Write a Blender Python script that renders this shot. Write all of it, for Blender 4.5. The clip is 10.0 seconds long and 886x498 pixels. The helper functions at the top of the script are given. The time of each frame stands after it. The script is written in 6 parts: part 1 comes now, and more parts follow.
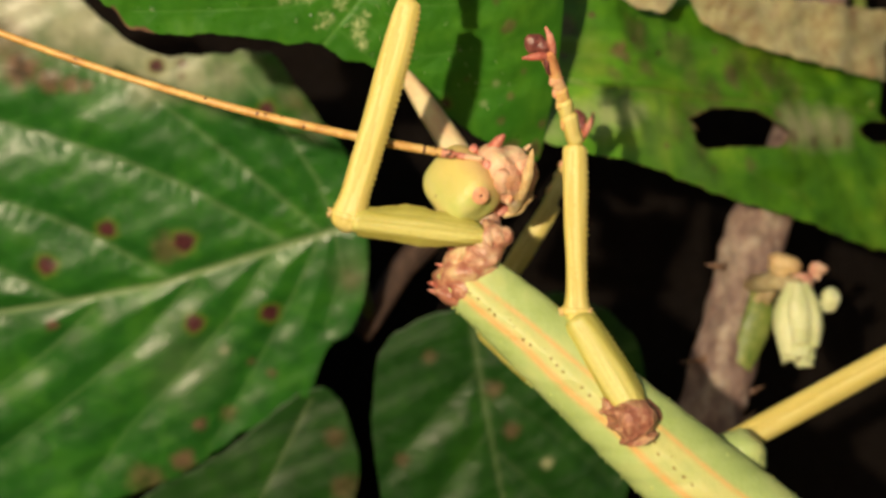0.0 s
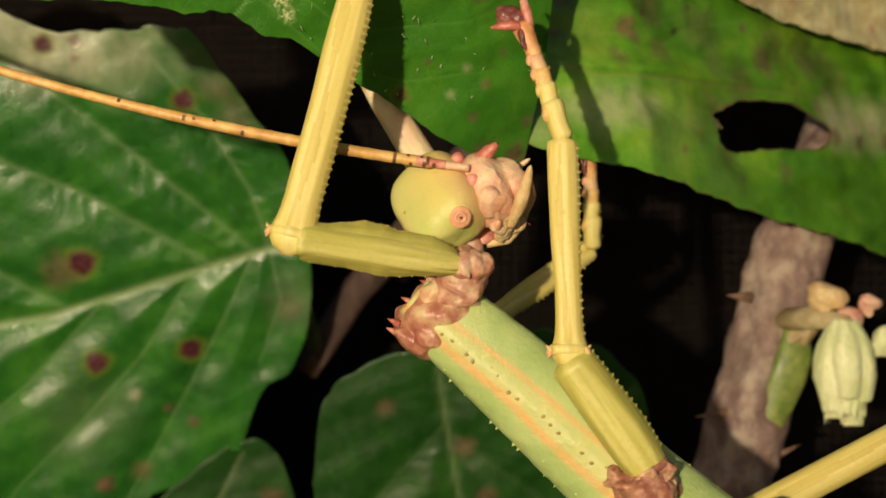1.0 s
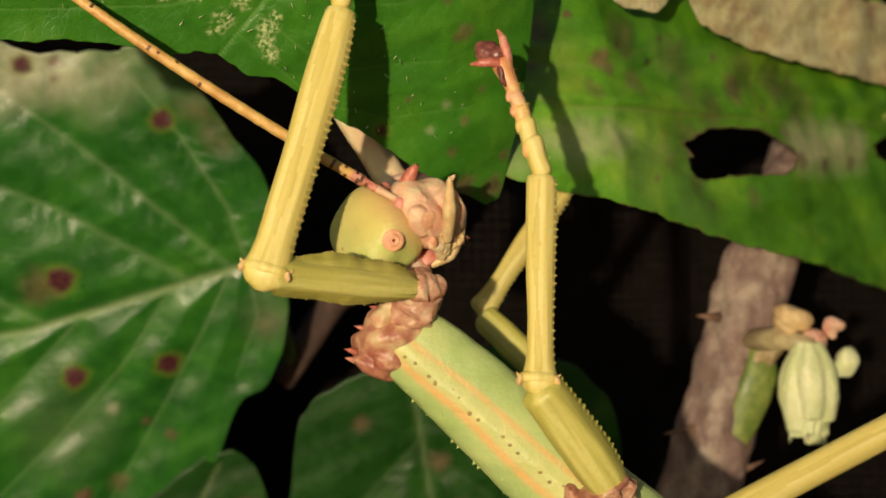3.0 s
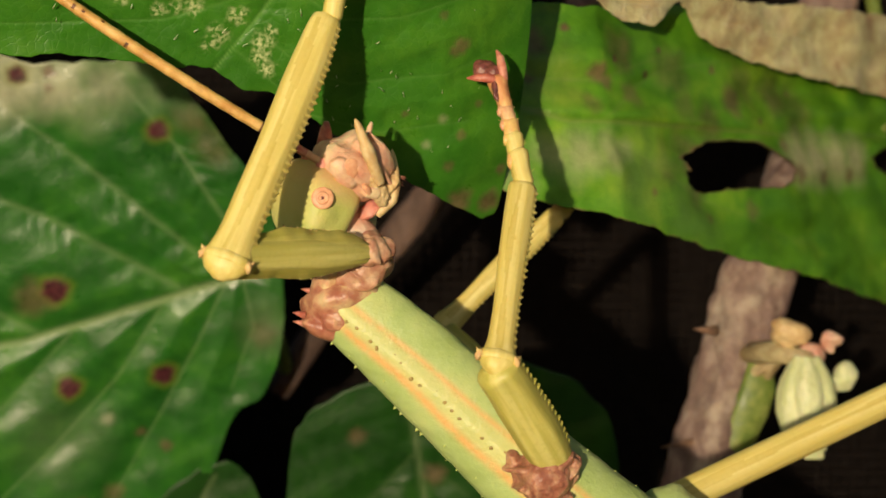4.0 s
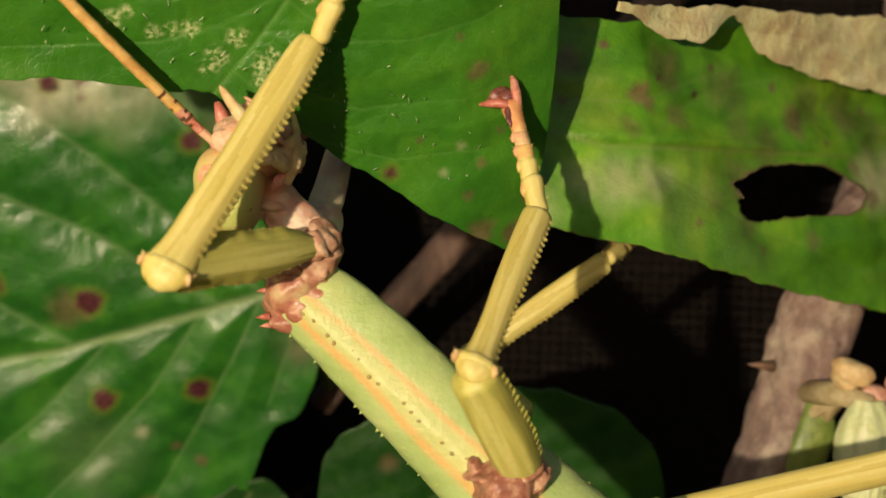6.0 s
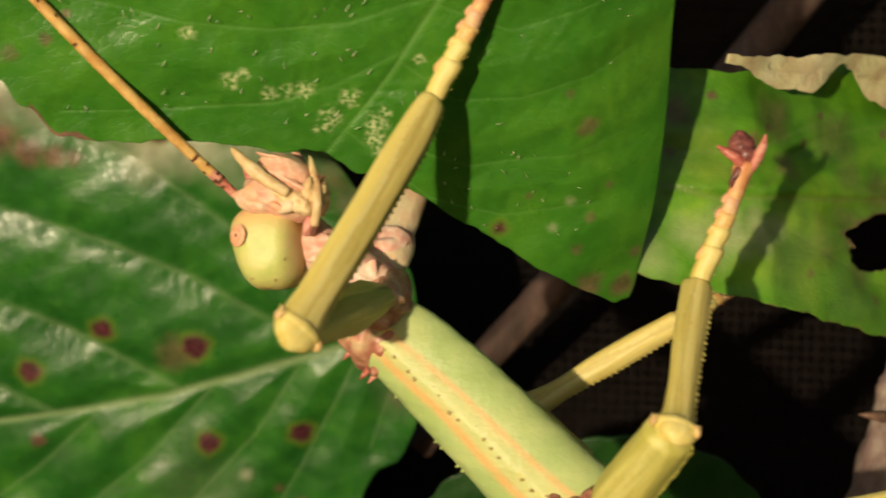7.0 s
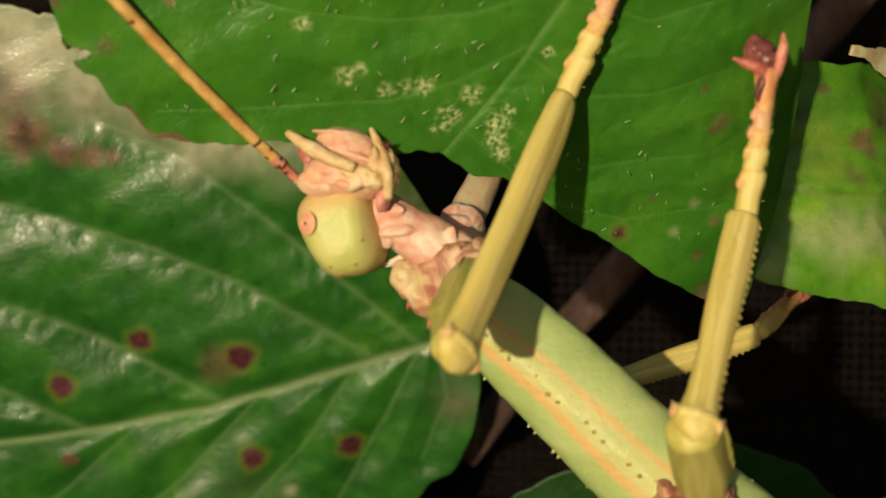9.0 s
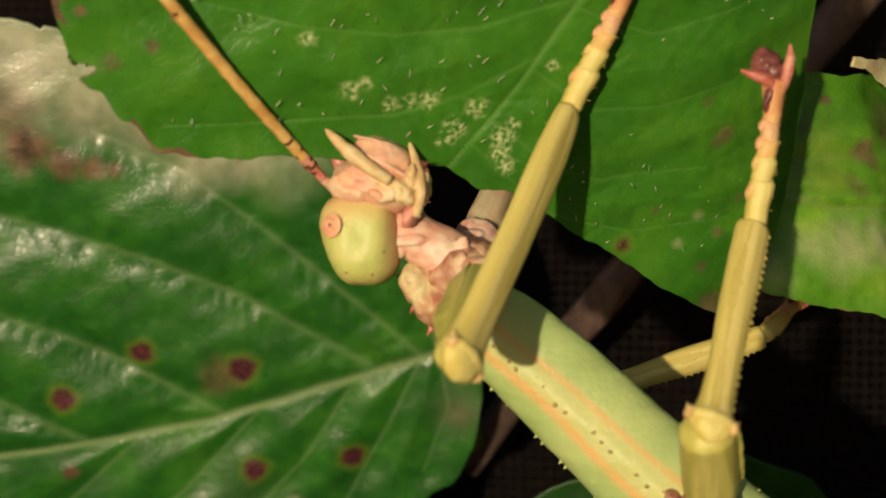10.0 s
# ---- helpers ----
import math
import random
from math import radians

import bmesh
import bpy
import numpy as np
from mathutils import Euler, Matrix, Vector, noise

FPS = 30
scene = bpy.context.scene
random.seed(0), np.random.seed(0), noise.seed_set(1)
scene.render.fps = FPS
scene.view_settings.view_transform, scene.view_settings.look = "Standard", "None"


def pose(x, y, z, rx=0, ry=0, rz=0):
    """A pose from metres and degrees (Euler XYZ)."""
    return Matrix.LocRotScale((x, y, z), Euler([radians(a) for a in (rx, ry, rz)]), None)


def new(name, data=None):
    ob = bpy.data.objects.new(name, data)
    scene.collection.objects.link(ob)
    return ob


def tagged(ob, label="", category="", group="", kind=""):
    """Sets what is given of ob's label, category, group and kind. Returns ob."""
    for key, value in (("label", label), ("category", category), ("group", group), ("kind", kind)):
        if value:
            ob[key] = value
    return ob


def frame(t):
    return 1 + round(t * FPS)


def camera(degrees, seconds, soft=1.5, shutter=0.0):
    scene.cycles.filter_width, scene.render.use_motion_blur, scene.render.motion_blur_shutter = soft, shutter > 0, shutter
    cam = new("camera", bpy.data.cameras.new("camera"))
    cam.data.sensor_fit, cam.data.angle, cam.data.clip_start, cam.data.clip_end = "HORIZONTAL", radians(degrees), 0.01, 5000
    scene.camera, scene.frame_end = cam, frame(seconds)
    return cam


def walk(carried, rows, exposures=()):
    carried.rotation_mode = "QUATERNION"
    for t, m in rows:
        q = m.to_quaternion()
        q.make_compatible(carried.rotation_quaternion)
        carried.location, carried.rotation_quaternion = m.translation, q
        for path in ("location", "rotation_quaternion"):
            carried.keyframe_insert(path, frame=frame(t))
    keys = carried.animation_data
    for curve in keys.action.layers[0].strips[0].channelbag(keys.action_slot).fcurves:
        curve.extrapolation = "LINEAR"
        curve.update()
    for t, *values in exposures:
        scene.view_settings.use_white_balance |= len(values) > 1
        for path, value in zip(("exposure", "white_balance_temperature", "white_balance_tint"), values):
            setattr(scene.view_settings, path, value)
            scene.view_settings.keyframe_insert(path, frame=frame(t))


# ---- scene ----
FIELD = 40.0
CAMERA_PATH = [
    (0, -0.00025, -0.03153, -0.00951, 91.60, 0.32, 2.12),
    (0.5, 0.00003, -0.00171, -0.00448, 90.86, 0.26, 1.58),
    (1, 0.00081, 0.00127, -0.00429, 90.96, 0.16, 1.14),
    (1.5, -0.00076, 0.00172, -0.00085, 89.89, 0.25, 0.22),
    (2, 0.00043, 0.00087, -0.00080, 90.17, 0.04, 0.31),
    (2.5, 0.00000, 0.00000, 0.00000, 90.01, 0.00, 0.00),
    (3, -0.00053, -0.00124, 0.00081, 89.76, -0.09, -0.57),
    (3.2, 0.00014, 0.00022, 0.00086, 89.89, -0.02, -0.29),
    (4.5, -0.00045, -0.00099, 0.00258, 89.76, -0.41, -0.77),
    (5, 0.00446, 0.00378, 0.00187, 89.78, -0.85, 2.03),
    (5.2, 0.00589, 0.00808, 0.00736, 88.28, -1.49, 3.10),
    (6.3, 0.01030, 0.00594, 0.00689, 88.73, -1.18, 6.97),
    (6.5, 0.01334, 0.00675, 0.00823, 88.68, -1.31, 8.81),
    (7, 0.00558, 0.00581, 0.00959, 89.58, -1.40, 8.65),
    (7.5, -0.00116, 0.00658, 0.00985, 89.78, -0.68, 7.24),
    (8, -0.00556, 0.00949, 0.01208, 88.76, -0.25, 5.31),
    (8.5, -0.00979, 0.01157, 0.01295, 88.41, -0.53, 5.04),
    (9, -0.00961, 0.01136, 0.01086, 89.02, -0.86, 5.34),
    (9.5, -0.01022, 0.01182, 0.01074, 89.42, -0.84, 5.43),
    (10, -0.01044, 0.01116, 0.01139, 89.30, -0.60, 5.03),
]
cam = camera(FIELD, 10.0, soft=1.7, shutter=0.4)
cam.data.dof.use_dof = True
cam.data.dof.focus_distance = 0.097
cam.data.dof.aperture_fstop = 38.0
walk(cam, [(t, pose(*p)) for t, *p in CAMERA_PATH], [(0.0, 0.10), (0.5, 0.02), (3.2, -0.02), (4.5, 0.10), (7.2, 0.11), (8.4, -0.04), (10.0, -0.10)])

# light: a small torch held behind and beside the camera in the dark, and a trace of night sky
torch = new("torch", bpy.data.lights.new("torch", "POINT"))
torch.data.energy, torch.data.shadow_soft_size, torch.data.color = 4.35, 0.0035, (0.985, 0.795, 0.54)
torch.location = (-0.078, -0.180, 0.008)
world = bpy.data.worlds.new("sky")
scene.world = world
world.use_nodes = True
sky = world.node_tree.nodes.new("ShaderNodeTexSky")
sky.sky_type, sky.sun_disc = "NISHITA", False
sky.sun_elevation, sky.sun_rotation = radians(12), radians(200)
world.node_tree.nodes["Background"].inputs[1].default_value = 0.055
world.node_tree.links.new(sky.outputs[0], world.node_tree.nodes["Background"].inputs[0])


# ---- materials ----
class Nodes:
    """A material's node tree, with short ways to add nodes."""

    def __init__(self, name, rough=0.5, spec=0.5, coat=0.0):
        self.mat = bpy.data.materials.new(name)
        self.mat.use_nodes = True
        self.tree = self.mat.node_tree
        self.bsdf = self.tree.nodes["Principled BSDF"]
        self.bsdf.inputs["Roughness"].default_value = rough
        self.bsdf.inputs["Specular IOR Level"].default_value = spec
        self.bsdf.inputs["Coat Weight"].default_value = coat
        self.coord = self.tree.nodes.new("ShaderNodeTexCoord").outputs["Object"]

    def link(self, a, b):
        self.tree.links.new(a, b)

    def noise(self, scale, detail=4.0, rough=0.6, stretch=None):
        n = self.tree.nodes.new("ShaderNodeTexNoise")
        n.inputs["Scale"].default_value, n.inputs["Detail"].default_value = scale, detail
        n.inputs["Roughness"].default_value = rough
        if stretch:
            m = self.tree.nodes.new("ShaderNodeMapping")
            m.inputs["Scale"].default_value = stretch
            self.link(self.coord, m.inputs[0])
            self.link(m.outputs[0], n.inputs["Vector"])
        else:
            self.link(self.coord, n.inputs["Vector"])
        return n.outputs["Fac"]

    def ramp(self, fac, *stops):
        r = self.tree.nodes.new("ShaderNodeValToRGB")
        els = r.color_ramp.elements
        while len(els) < len(stops):
            els.new(0.5)
        for e, (p, c) in zip(els, stops):
            e.position, e.color = p, (*c, 1) if isinstance(c, tuple) else (c, c, c, 1)
        self.link(fac, r.inputs[0])
        return r.outputs[0]

    def mix(self, fac, a, b, blend="MIX"):
        m = self.tree.nodes.new("ShaderNodeMix")
        m.data_type, m.blend_type = "RGBA", blend
        for value, sock in ((fac, m.inputs[0]), (a, m.inputs[6]), (b, m.inputs[7])):
            if isinstance(value, bpy.types.NodeSocket):
                self.link(value, sock)
            else:
                sock.default_value = value if not isinstance(value, tuple) else (*value, 1)
        return m.outputs[2]

    def mul(self, a, b, op="MULTIPLY"):
        m = self.tree.nodes.new("ShaderNodeMath")
        m.operation = op
        for value, sock in ((a, m.inputs[0]), (b, m.inputs[1])):
            if isinstance(value, bpy.types.NodeSocket):
                self.link(value, sock)
            else:
                sock.default_value = value
        return m.outputs[0]

    def attr(self, name):
        a = self.tree.nodes.new("ShaderNodeAttribute")
        a.attribute_name = name
        s = self.tree.nodes.new("ShaderNodeSeparateColor")
        self.link(a.outputs["Color"], s.inputs[0])
        return s.outputs

    def colour(self, sock):
        if isinstance(sock, tuple):
            self.bsdf.inputs["Base Color"].default_value = (*sock, 1)
        else:
            self.link(sock, self.bsdf.inputs["Base Color"])

    def bump(self, height, strength, distance=0.0003):
        b = self.tree.nodes.new("ShaderNodeBump")
        b.inputs["Strength"].default_value, b.inputs["Distance"].default_value = strength, distance
        self.link(height, b.inputs["Height"])
        self.link(b.outputs[0], self.bsdf.inputs["Normal"])

    def rough(self, sock):
        self.link(sock, self.bsdf.inputs["Roughness"])


def leaf_material(name, dark, mid, light, vein, rough=0.34, relief=0.14, net_tone=0.30, pale=(0.34, 0.36, 0.20), gloss=0.36):
    n = Nodes(name, rough, gloss)
    big, small = n.noise(90, 4), n.noise(900, 5)
    base = n.ramp(big, (0.3, dark), (0.52, mid), (0.75, light))
    base = n.mix(n.ramp(small, (0.35, 0.0), (0.8, 0.55)), base, mid)
    patch = n.noise(300, 4)
    base = n.mix(n.ramp(patch, (0.36, 0.5), (0.52, 0.0)), base, dark)
    base = n.mix(n.ramp(patch, (0.56, 0.0), (0.72, 0.35)), base, light)
    m, k = n.attr("marks"), n.attr("veins")
    base = n.mix(n.mul(k[0], 0.75), base, vein)
    base = n.mix(k[2], base, n.ramp(n.noise(520, 4), (0.3, tuple(0.7 * c for c in pale)), (0.65, pale)))
    base = n.mix(m[1], base, (0.20, 0.26, 0.02))
    speck = n.ramp(n.noise(2600, 3), (0.42, 0.0), (0.62, 1.0))
    base = n.mix(n.mul(k[1], speck), base, (0.46, 0.52, 0.26))
    base = n.mix(m[2], base, n.ramp(n.noise(420, 4), (0.3, (0.05, 0.024, 0.016)), (0.7, (0.23, 0.125, 0.085))))
    base = n.mix(m[0], base, n.ramp(n.noise(1500, 3), (0.3, (0.032, 0.008, 0.013)), (0.72, (0.115, 0.032, 0.038))))
    n.rough(n.ramp(small, (0.3, rough - 0.07), (0.7, rough + 0.14)))
    cells = n.tree.nodes.new("ShaderNodeTexVoronoi")
    cells.feature = "DISTANCE_TO_EDGE"
    cells.inputs["Scale"].default_value = 1500
    n.link(n.coord, cells.inputs["Vector"])
    net = n.mul(n.ramp(cells.outputs["Distance"], (0.0, net_tone), (0.07, 0.0)), n.ramp(n.noise(160, 3), (0.4, 0.2), (0.65, 1.0)))
    n.colour(n.mix(net, base, vein))
    h = n.mul(n.mul(n.ramp(cells.outputs["Distance"], (0.0, 0.0), (0.12, 1.0)), small, "ADD"), n.mul(n.noise(330, 3), 1.8), "ADD")
    n.bump(h, relief, 0.00012)
    n.bsdf.inputs["Subsurface Weight"].default_value = 0.0
    return n.mat


def skin(name, a, b, c, scale=300, stretch=None, rough=0.42, bump=0.25, fine=2500, depth=0.55, gloss=0.4):
    """An insect's cuticle or a plant's bark: three tones in soft blotches, finer mottling, specks and grain."""
    n = Nodes(name, rough, gloss)
    big, small = n.noise(scale, 5, 0.65, stretch), n.noise(fine, 4)
    medium = n.noise(scale * 3.7, 4, 0.6, stretch)
    base = n.ramp(big, (0.30, a), (0.5, b), (0.70, c))
    base = n.mix(n.ramp(medium, (0.38, depth), (0.58, 0.0)), base, a)
    base = n.mix(n.ramp(medium, (0.52, 0.0), (0.75, 0.5)), base, c)
    base = n.mix(n.ramp(small, (0.5, 0.0), (0.8, 0.3)), base, a)
    n.colour(base)
    n.rough(n.ramp(medium, (0.3, rough - 0.08), (0.7, rough + 0.14)))
    n.bump(n.mul(n.mul(small, 0.5), medium, "ADD"), bump, 0.00025)
    n.bsdf.inputs["Subsurface Weight"].default_value = 0.18
    n.bsdf.inputs["Subsurface Radius"].default_value = (0.0012, 0.0007, 0.0003)
    return n.mat


LEAF = leaf_material("glossy_leaf", (0.009, 0.068, 0.008), (0.021, 0.121, 0.012), (0.058, 0.207, 0.017), (0.26, 0.36, 0.17), 0.33, 0.14, 0.07, (0.46, 0.46, 0.32), 0.5)
LEAF_MID = leaf_material("bright_leaf", (0.023, 0.113, 0.008), (0.041, 0.164, 0.011), (0.086, 0.230, 0.016), (0.12, 0.27, 0.06), 0.33, 0.15, 0.14)
LEAF_OLD = leaf_material("aged_leaf", (0.037, 0.142, 0.007), (0.102, 0.285, 0.012), (0.260, 0.420, 0.028), (0.16, 0.25, 0.05), 0.38, 0.2, 0.16, (0.44, 0.46, 0.24))
DRY = skin("dry_leaf_edge", (0.40, 0.26, 0.15), (0.61, 0.60, 0.31), (0.73, 0.68, 0.44), 170, rough=0.6, bump=0.9, depth=0.45)
YELLOW = skin("yellow_leg", (0.47, 0.38, 0.085), (0.64, 0.54, 0.16), (0.70, 0.62, 0.26), 420, (0.05, 1, 1), 0.46, 0.2, depth=0.3)
GROOVE = skin("golden_olive_groove", (0.36, 0.29, 0.05), (0.52, 0.42, 0.10), (0.62, 0.52, 0.16), 420, (0.05, 1, 1), 0.46, 0.2, depth=0.3)
OLIVE = skin("olive_leg", (0.29, 0.28, 0.045), (0.50, 0.46, 0.11), (0.61, 0.57, 0.20), 330, (0.06, 1, 1), 0.46, 0.2, depth=0.35)
COXA = skin("flushed_coxa", (0.28, 0.085, 0.06), (0.54, 0.28, 0.18), (0.66, 0.52, 0.35), 190, rough=0.36, bump=0.5)
NECK = skin("pink_neck_skin", (0.60, 0.24, 0.18), (0.69, 0.44, 0.32), (0.73, 0.63, 0.49), 150, None, 0.42, 0.4, depth=0.6)
FACE = skin("flushed_face", (0.60, 0.27, 0.18), (0.70, 0.46, 0.31), (0.69, 0.59, 0.36), 230, None, 0.40, 0.6, 1500, 0.4)
MOTTLED = skin("mottled_rose_skin", (0.24, 0.060, 0.045), (0.55, 0.28, 0.17), (0.63, 0.56, 0.30), 190, None, 0.36, 0.5, 1400, 0.65)
OCHRE = skin("ochre_face", (0.50, 0.31, 0.14), (0.65, 0.48, 0.24), (0.70, 0.59, 0.34), 300, bump=0.4)
PORE = skin("olive_pore", (0.24, 0.17, 0.05), (0.34, 0.26, 0.08), (0.40, 0.33, 0.11), 700)
HAIR = skin("white_hair", (0.60, 0.62, 0.46), (0.74, 0.75, 0.60), (0.80, 0.80, 0.70), 700, rough=0.25)
# leaf green made darker, so that shade is in the colour
LEAF_SHADED = leaf_material("shaded_green_leaf", (0.005, 0.032, 0.003), (0.010, 0.054, 0.005), (0.022, 0.090, 0.007), (0.09, 0.14, 0.055), 0.40, 0.14, 0.05)
PALE = skin("pale_joint", (0.58, 0.34, 0.17), (0.66, 0.50, 0.20), (0.70, 0.60, 0.30), 420, bump=0.5)
PINK = skin("pink_mouth", (0.52, 0.15, 0.12), (0.66, 0.27, 0.22), (0.71, 0.42, 0.33), 300, bump=0.5)
THIGH = skin("pale_green_thigh", (0.60, 0.31, 0.20), (0.66, 0.53, 0.31), (0.68, 0.63, 0.38), 150, (0.6, 1, 1), 0.46, 0.4, depth=0.5)
ROSE = skin("rose_spot", (0.62, 0.26, 0.15), (0.72, 0.38, 0.22), (0.74, 0.46, 0.28), 500)
RED = skin("red_claw", (0.34, 0.08, 0.06), (0.54, 0.18, 0.13), (0.64, 0.34, 0.25), 500, rough=0.35)
MAROON = skin("maroon_pad", (0.09, 0.03, 0.03), (0.22, 0.07, 0.06), (0.34, 0.13, 0.11), 600, rough=0.3)
BROWN = skin("brown_joint", (0.17, 0.045, 0.036), (0.42, 0.19, 0.12), (0.62, 0.46, 0.27), 240, rough=0.38, bump=0.8, fine=1400)
TUBERCLE = skin("yellow_green_tubercle", (0.38, 0.50, 0.15), (0.51, 0.55, 0.18), (0.66, 0.56, 0.22), 110)
AMBER = skin("amber_antenna", (0.40, 0.19, 0.05), (0.63, 0.39, 0.12), (0.68, 0.48, 0.18), 300, depth=0.4)
DARK_RING = skin("dark_ring", (0.05, 0.02, 0.01), (0.12, 0.05, 0.02), (0.22, 0.09, 0.04), 700)
TARSUS = skin("flushed_tarsus", (0.62, 0.32, 0.14), (0.68, 0.48, 0.16), (0.70, 0.58, 0.20), 420)
ORANGE = skin("orange_tarsus_tip", (0.56, 0.20, 0.09), (0.69, 0.40, 0.17), (0.72, 0.52, 0.22), 260)
ROSY = skin("rosy_tarsus", (0.56, 0.26, 0.14), (0.68, 0.42, 0.24), (0.72, 0.52, 0.26), 300)
BARK = skin("woody_bark", (0.12, 0.072, 0.062), (0.27, 0.185, 0.158), (0.46, 0.39, 0.31), 150, (1, 1, 0.7), 0.75, 1.0, 900)
TWIG = skin("dry_twig", (0.045, 0.028, 0.022), (0.105, 0.064, 0.050), (0.19, 0.125, 0.10), 200, (1, 1, 0.3), 0.8, 0.9)
THORN = skin("pale_thorn", (0.15, 0.08, 0.055), (0.25, 0.15, 0.10), (0.36, 0.24, 0.15), 400)
SHOOT = skin("green_shoot", (0.09, 0.145, 0.028), (0.18, 0.245, 0.045), (0.28, 0.31, 0.09), 300)
BUD = skin("cream_bud", (0.52, 0.58, 0.26), (0.66, 0.70, 0.40), (0.74, 0.74, 0.50), 420, (1, 1, 0.15))
BRACT = skin("tan_bract", (0.28, 0.20, 0.10), (0.44, 0.36, 0.19), (0.55, 0.48, 0.28), 200, bump=0.5)
PETAL = skin("pink_petal", (0.52, 0.24, 0.18), (0.66, 0.40, 0.30), (0.70, 0.55, 0.38), 400)
SHIELD = skin("cream_rose_shield", (0.52, 0.20, 0.13), (0.62, 0.46, 0.25), (0.64, 0.60, 0.33), 170, None, 0.4, 0.4, depth=0.6)
NET = skin("black_netting", (0.0075, 0.0058, 0.0052), (0.0125, 0.0098, 0.0088), (0.019, 0.015, 0.0135), 500, rough=0.95, gloss=0.05)
CLOTH = skin("black_cloth", (0.010, 0.0076, 0.0067), (0.016, 0.012, 0.0106), (0.024, 0.0185, 0.016), 60, rough=0.98, gloss=0.03)


def body_material():
    n = Nodes("striped_thorax", 0.42, 0.4)
    big, small = n.noise(160, 4), n.noise(2200, 4)
    base = n.ramp(big, (0.3, (0.31, 0.42, 0.13)), (0.5, (0.38, 0.49, 0.18)), (0.75, (0.50, 0.55, 0.22)))
    base = n.mix(n.ramp(small, (0.4, 0.0), (0.85, 0.4)), base, (0.42, 0.52, 0.24))
    s = n.attr("stripe")
    base = n.mix(n.mul(s[1], n.ramp(n.noise(500, 3), (0.3, 0.35), (0.7, 0.8))), base, (0.58, 0.55, 0.21))
    base = n.mix(n.mul(s[0], n.ramp(n.noise(900, 3), (0.25, 0.4), (0.5, 1.0))), base, (0.64, 0.38, 0.13))
    base = n.mix(s[2], base, (0.14, 0.13, 0.03))
    n.colour(base)
    n.bump(n.mul(small, n.noise(700, 4), "ADD"), 0.4, 0.0002)
    n.bsdf.inputs["Subsurface Weight"].default_value = 0.12
    n.bsdf.inputs["Subsurface Radius"].default_value = (0.0010, 0.0010, 0.0003)
    return n.mat


THORAX = body_material()


def head_material():
    """Green plate, yellower toward the nape, flushed orange along the margin below the face."""
    n = Nodes("green_head", 0.44, 0.4)
    big, small = n.noise(230, 4), n.noise(2200, 4)
    base = n.ramp(big, (0.3, (0.39, 0.47, 0.12)), (0.5, (0.49, 0.52, 0.16)), (0.72, (0.60, 0.54, 0.22)))
    p = n.attr("tint")
    base = n.mix(n.mul(p[0], 0.85), base, (0.64, 0.53, 0.17))
    base = n.mix(n.mul(p[1], n.ramp(big, (0.3, 0.5), (0.6, 0.95))), base, (0.70, 0.40, 0.20))
    base = n.mix(n.ramp(small, (0.5, 0.0), (0.85, 0.25)), base, (0.60, 0.56, 0.22))
    n.colour(base)
    n.bump(n.mul(small, n.noise(600, 4), "ADD"), 0.30, 0.0002)
    n.bsdf.inputs["Subsurface Weight"].default_value = 0.15
    n.bsdf.inputs["Subsurface Radius"].default_value = (0.0012, 0.0009, 0.0003)
    return n.mat


HEAD = head_material()


# ---- shapes; all lengths below in centimetres ----
CM = 0.01


def part(name, bm, material, parent, label="", smooth=True):
    """Links a bmesh, drawn in centimetres, as one mesh under a thing or part."""
    mesh = bpy.data.meshes.new(name)
    bmesh.ops.scale(bm, vec=(CM, CM, CM), verts=bm.verts)
    bmesh.ops.recalc_face_normals(bm, faces=bm.faces)
    bm.to_mesh(mesh)
    bm.free()
    for m in material if isinstance(material, (list, tuple)) else [material]:
        mesh.materials.append(m)
    mesh.shade_smooth() if smooth else None
    ob = new(name, mesh)
    ob.parent = parent
    if label:
        tagged(ob, label)
    return ob


def organic(ob, voxel=0.013, wrinkle=0.014, size=0.09, smooth=5):
    """Fuses a part's lumps into one skin and wrinkles it."""
    m = ob.modifiers.new("fuse", "REMESH")
    m.mode, m.voxel_size, m.use_smooth_shade = "VOXEL", voxel * CM, True
    m = ob.modifiers.new("soften", "SMOOTH")
    m.factor, m.iterations = 0.5, smooth
    tex = bpy.data.textures.new("wrinkles", "CLOUDS")
    tex.noise_scale, tex.noise_type, tex.noise_depth = size * CM, "HARD_NOISE", 3
    m = ob.modifiers.new("wrinkle", "DISPLACE")
    m.texture, m.texture_coords, m.strength, m.mid_level = tex, "LOCAL", wrinkle * CM, 0.4
    return ob


def ring_tube(bm, stations, sides=14, profile=None, caps=True, mat=0):
    """A tube through stations (centre, across, depth, axis): half-sizes in the picture plane and away from it."""
    rings = []
    for i, (c, a, d) in enumerate(stations):
        before, after = stations[max(i - 1, 0)][0], stations[min(i + 1, len(stations) - 1)][0]
        x = (Vector(after) - Vector(before)).normalized()
        y = Vector((0, 1, 0)) - x * x.y
        y = y.normalized() if y.length > 0.05 else Vector((0, 0, 1))
        z = x.cross(y)
        ring = []
        for k in range(sides):
            q = 2 * math.pi * k / sides
            r = profile(q, i / max(1, len(stations) - 1)) if profile else 1.0
            ring.append(bm.verts.new(Vector(c) + z * (a * r * math.cos(q)) + y * (d * r * math.sin(q))))
        rings.append(ring)
    for r0, r1 in zip(rings, rings[1:]):
        for k in range(sides):
            f = bm.faces.new((r0[k], r0[(k + 1) % sides], r1[(k + 1) % sides], r1[k]))
            f.material_index = mat
    if caps:
        for r in (rings[0], rings[-1]):
            bm.faces.new(r).material_index = mat
    return rings


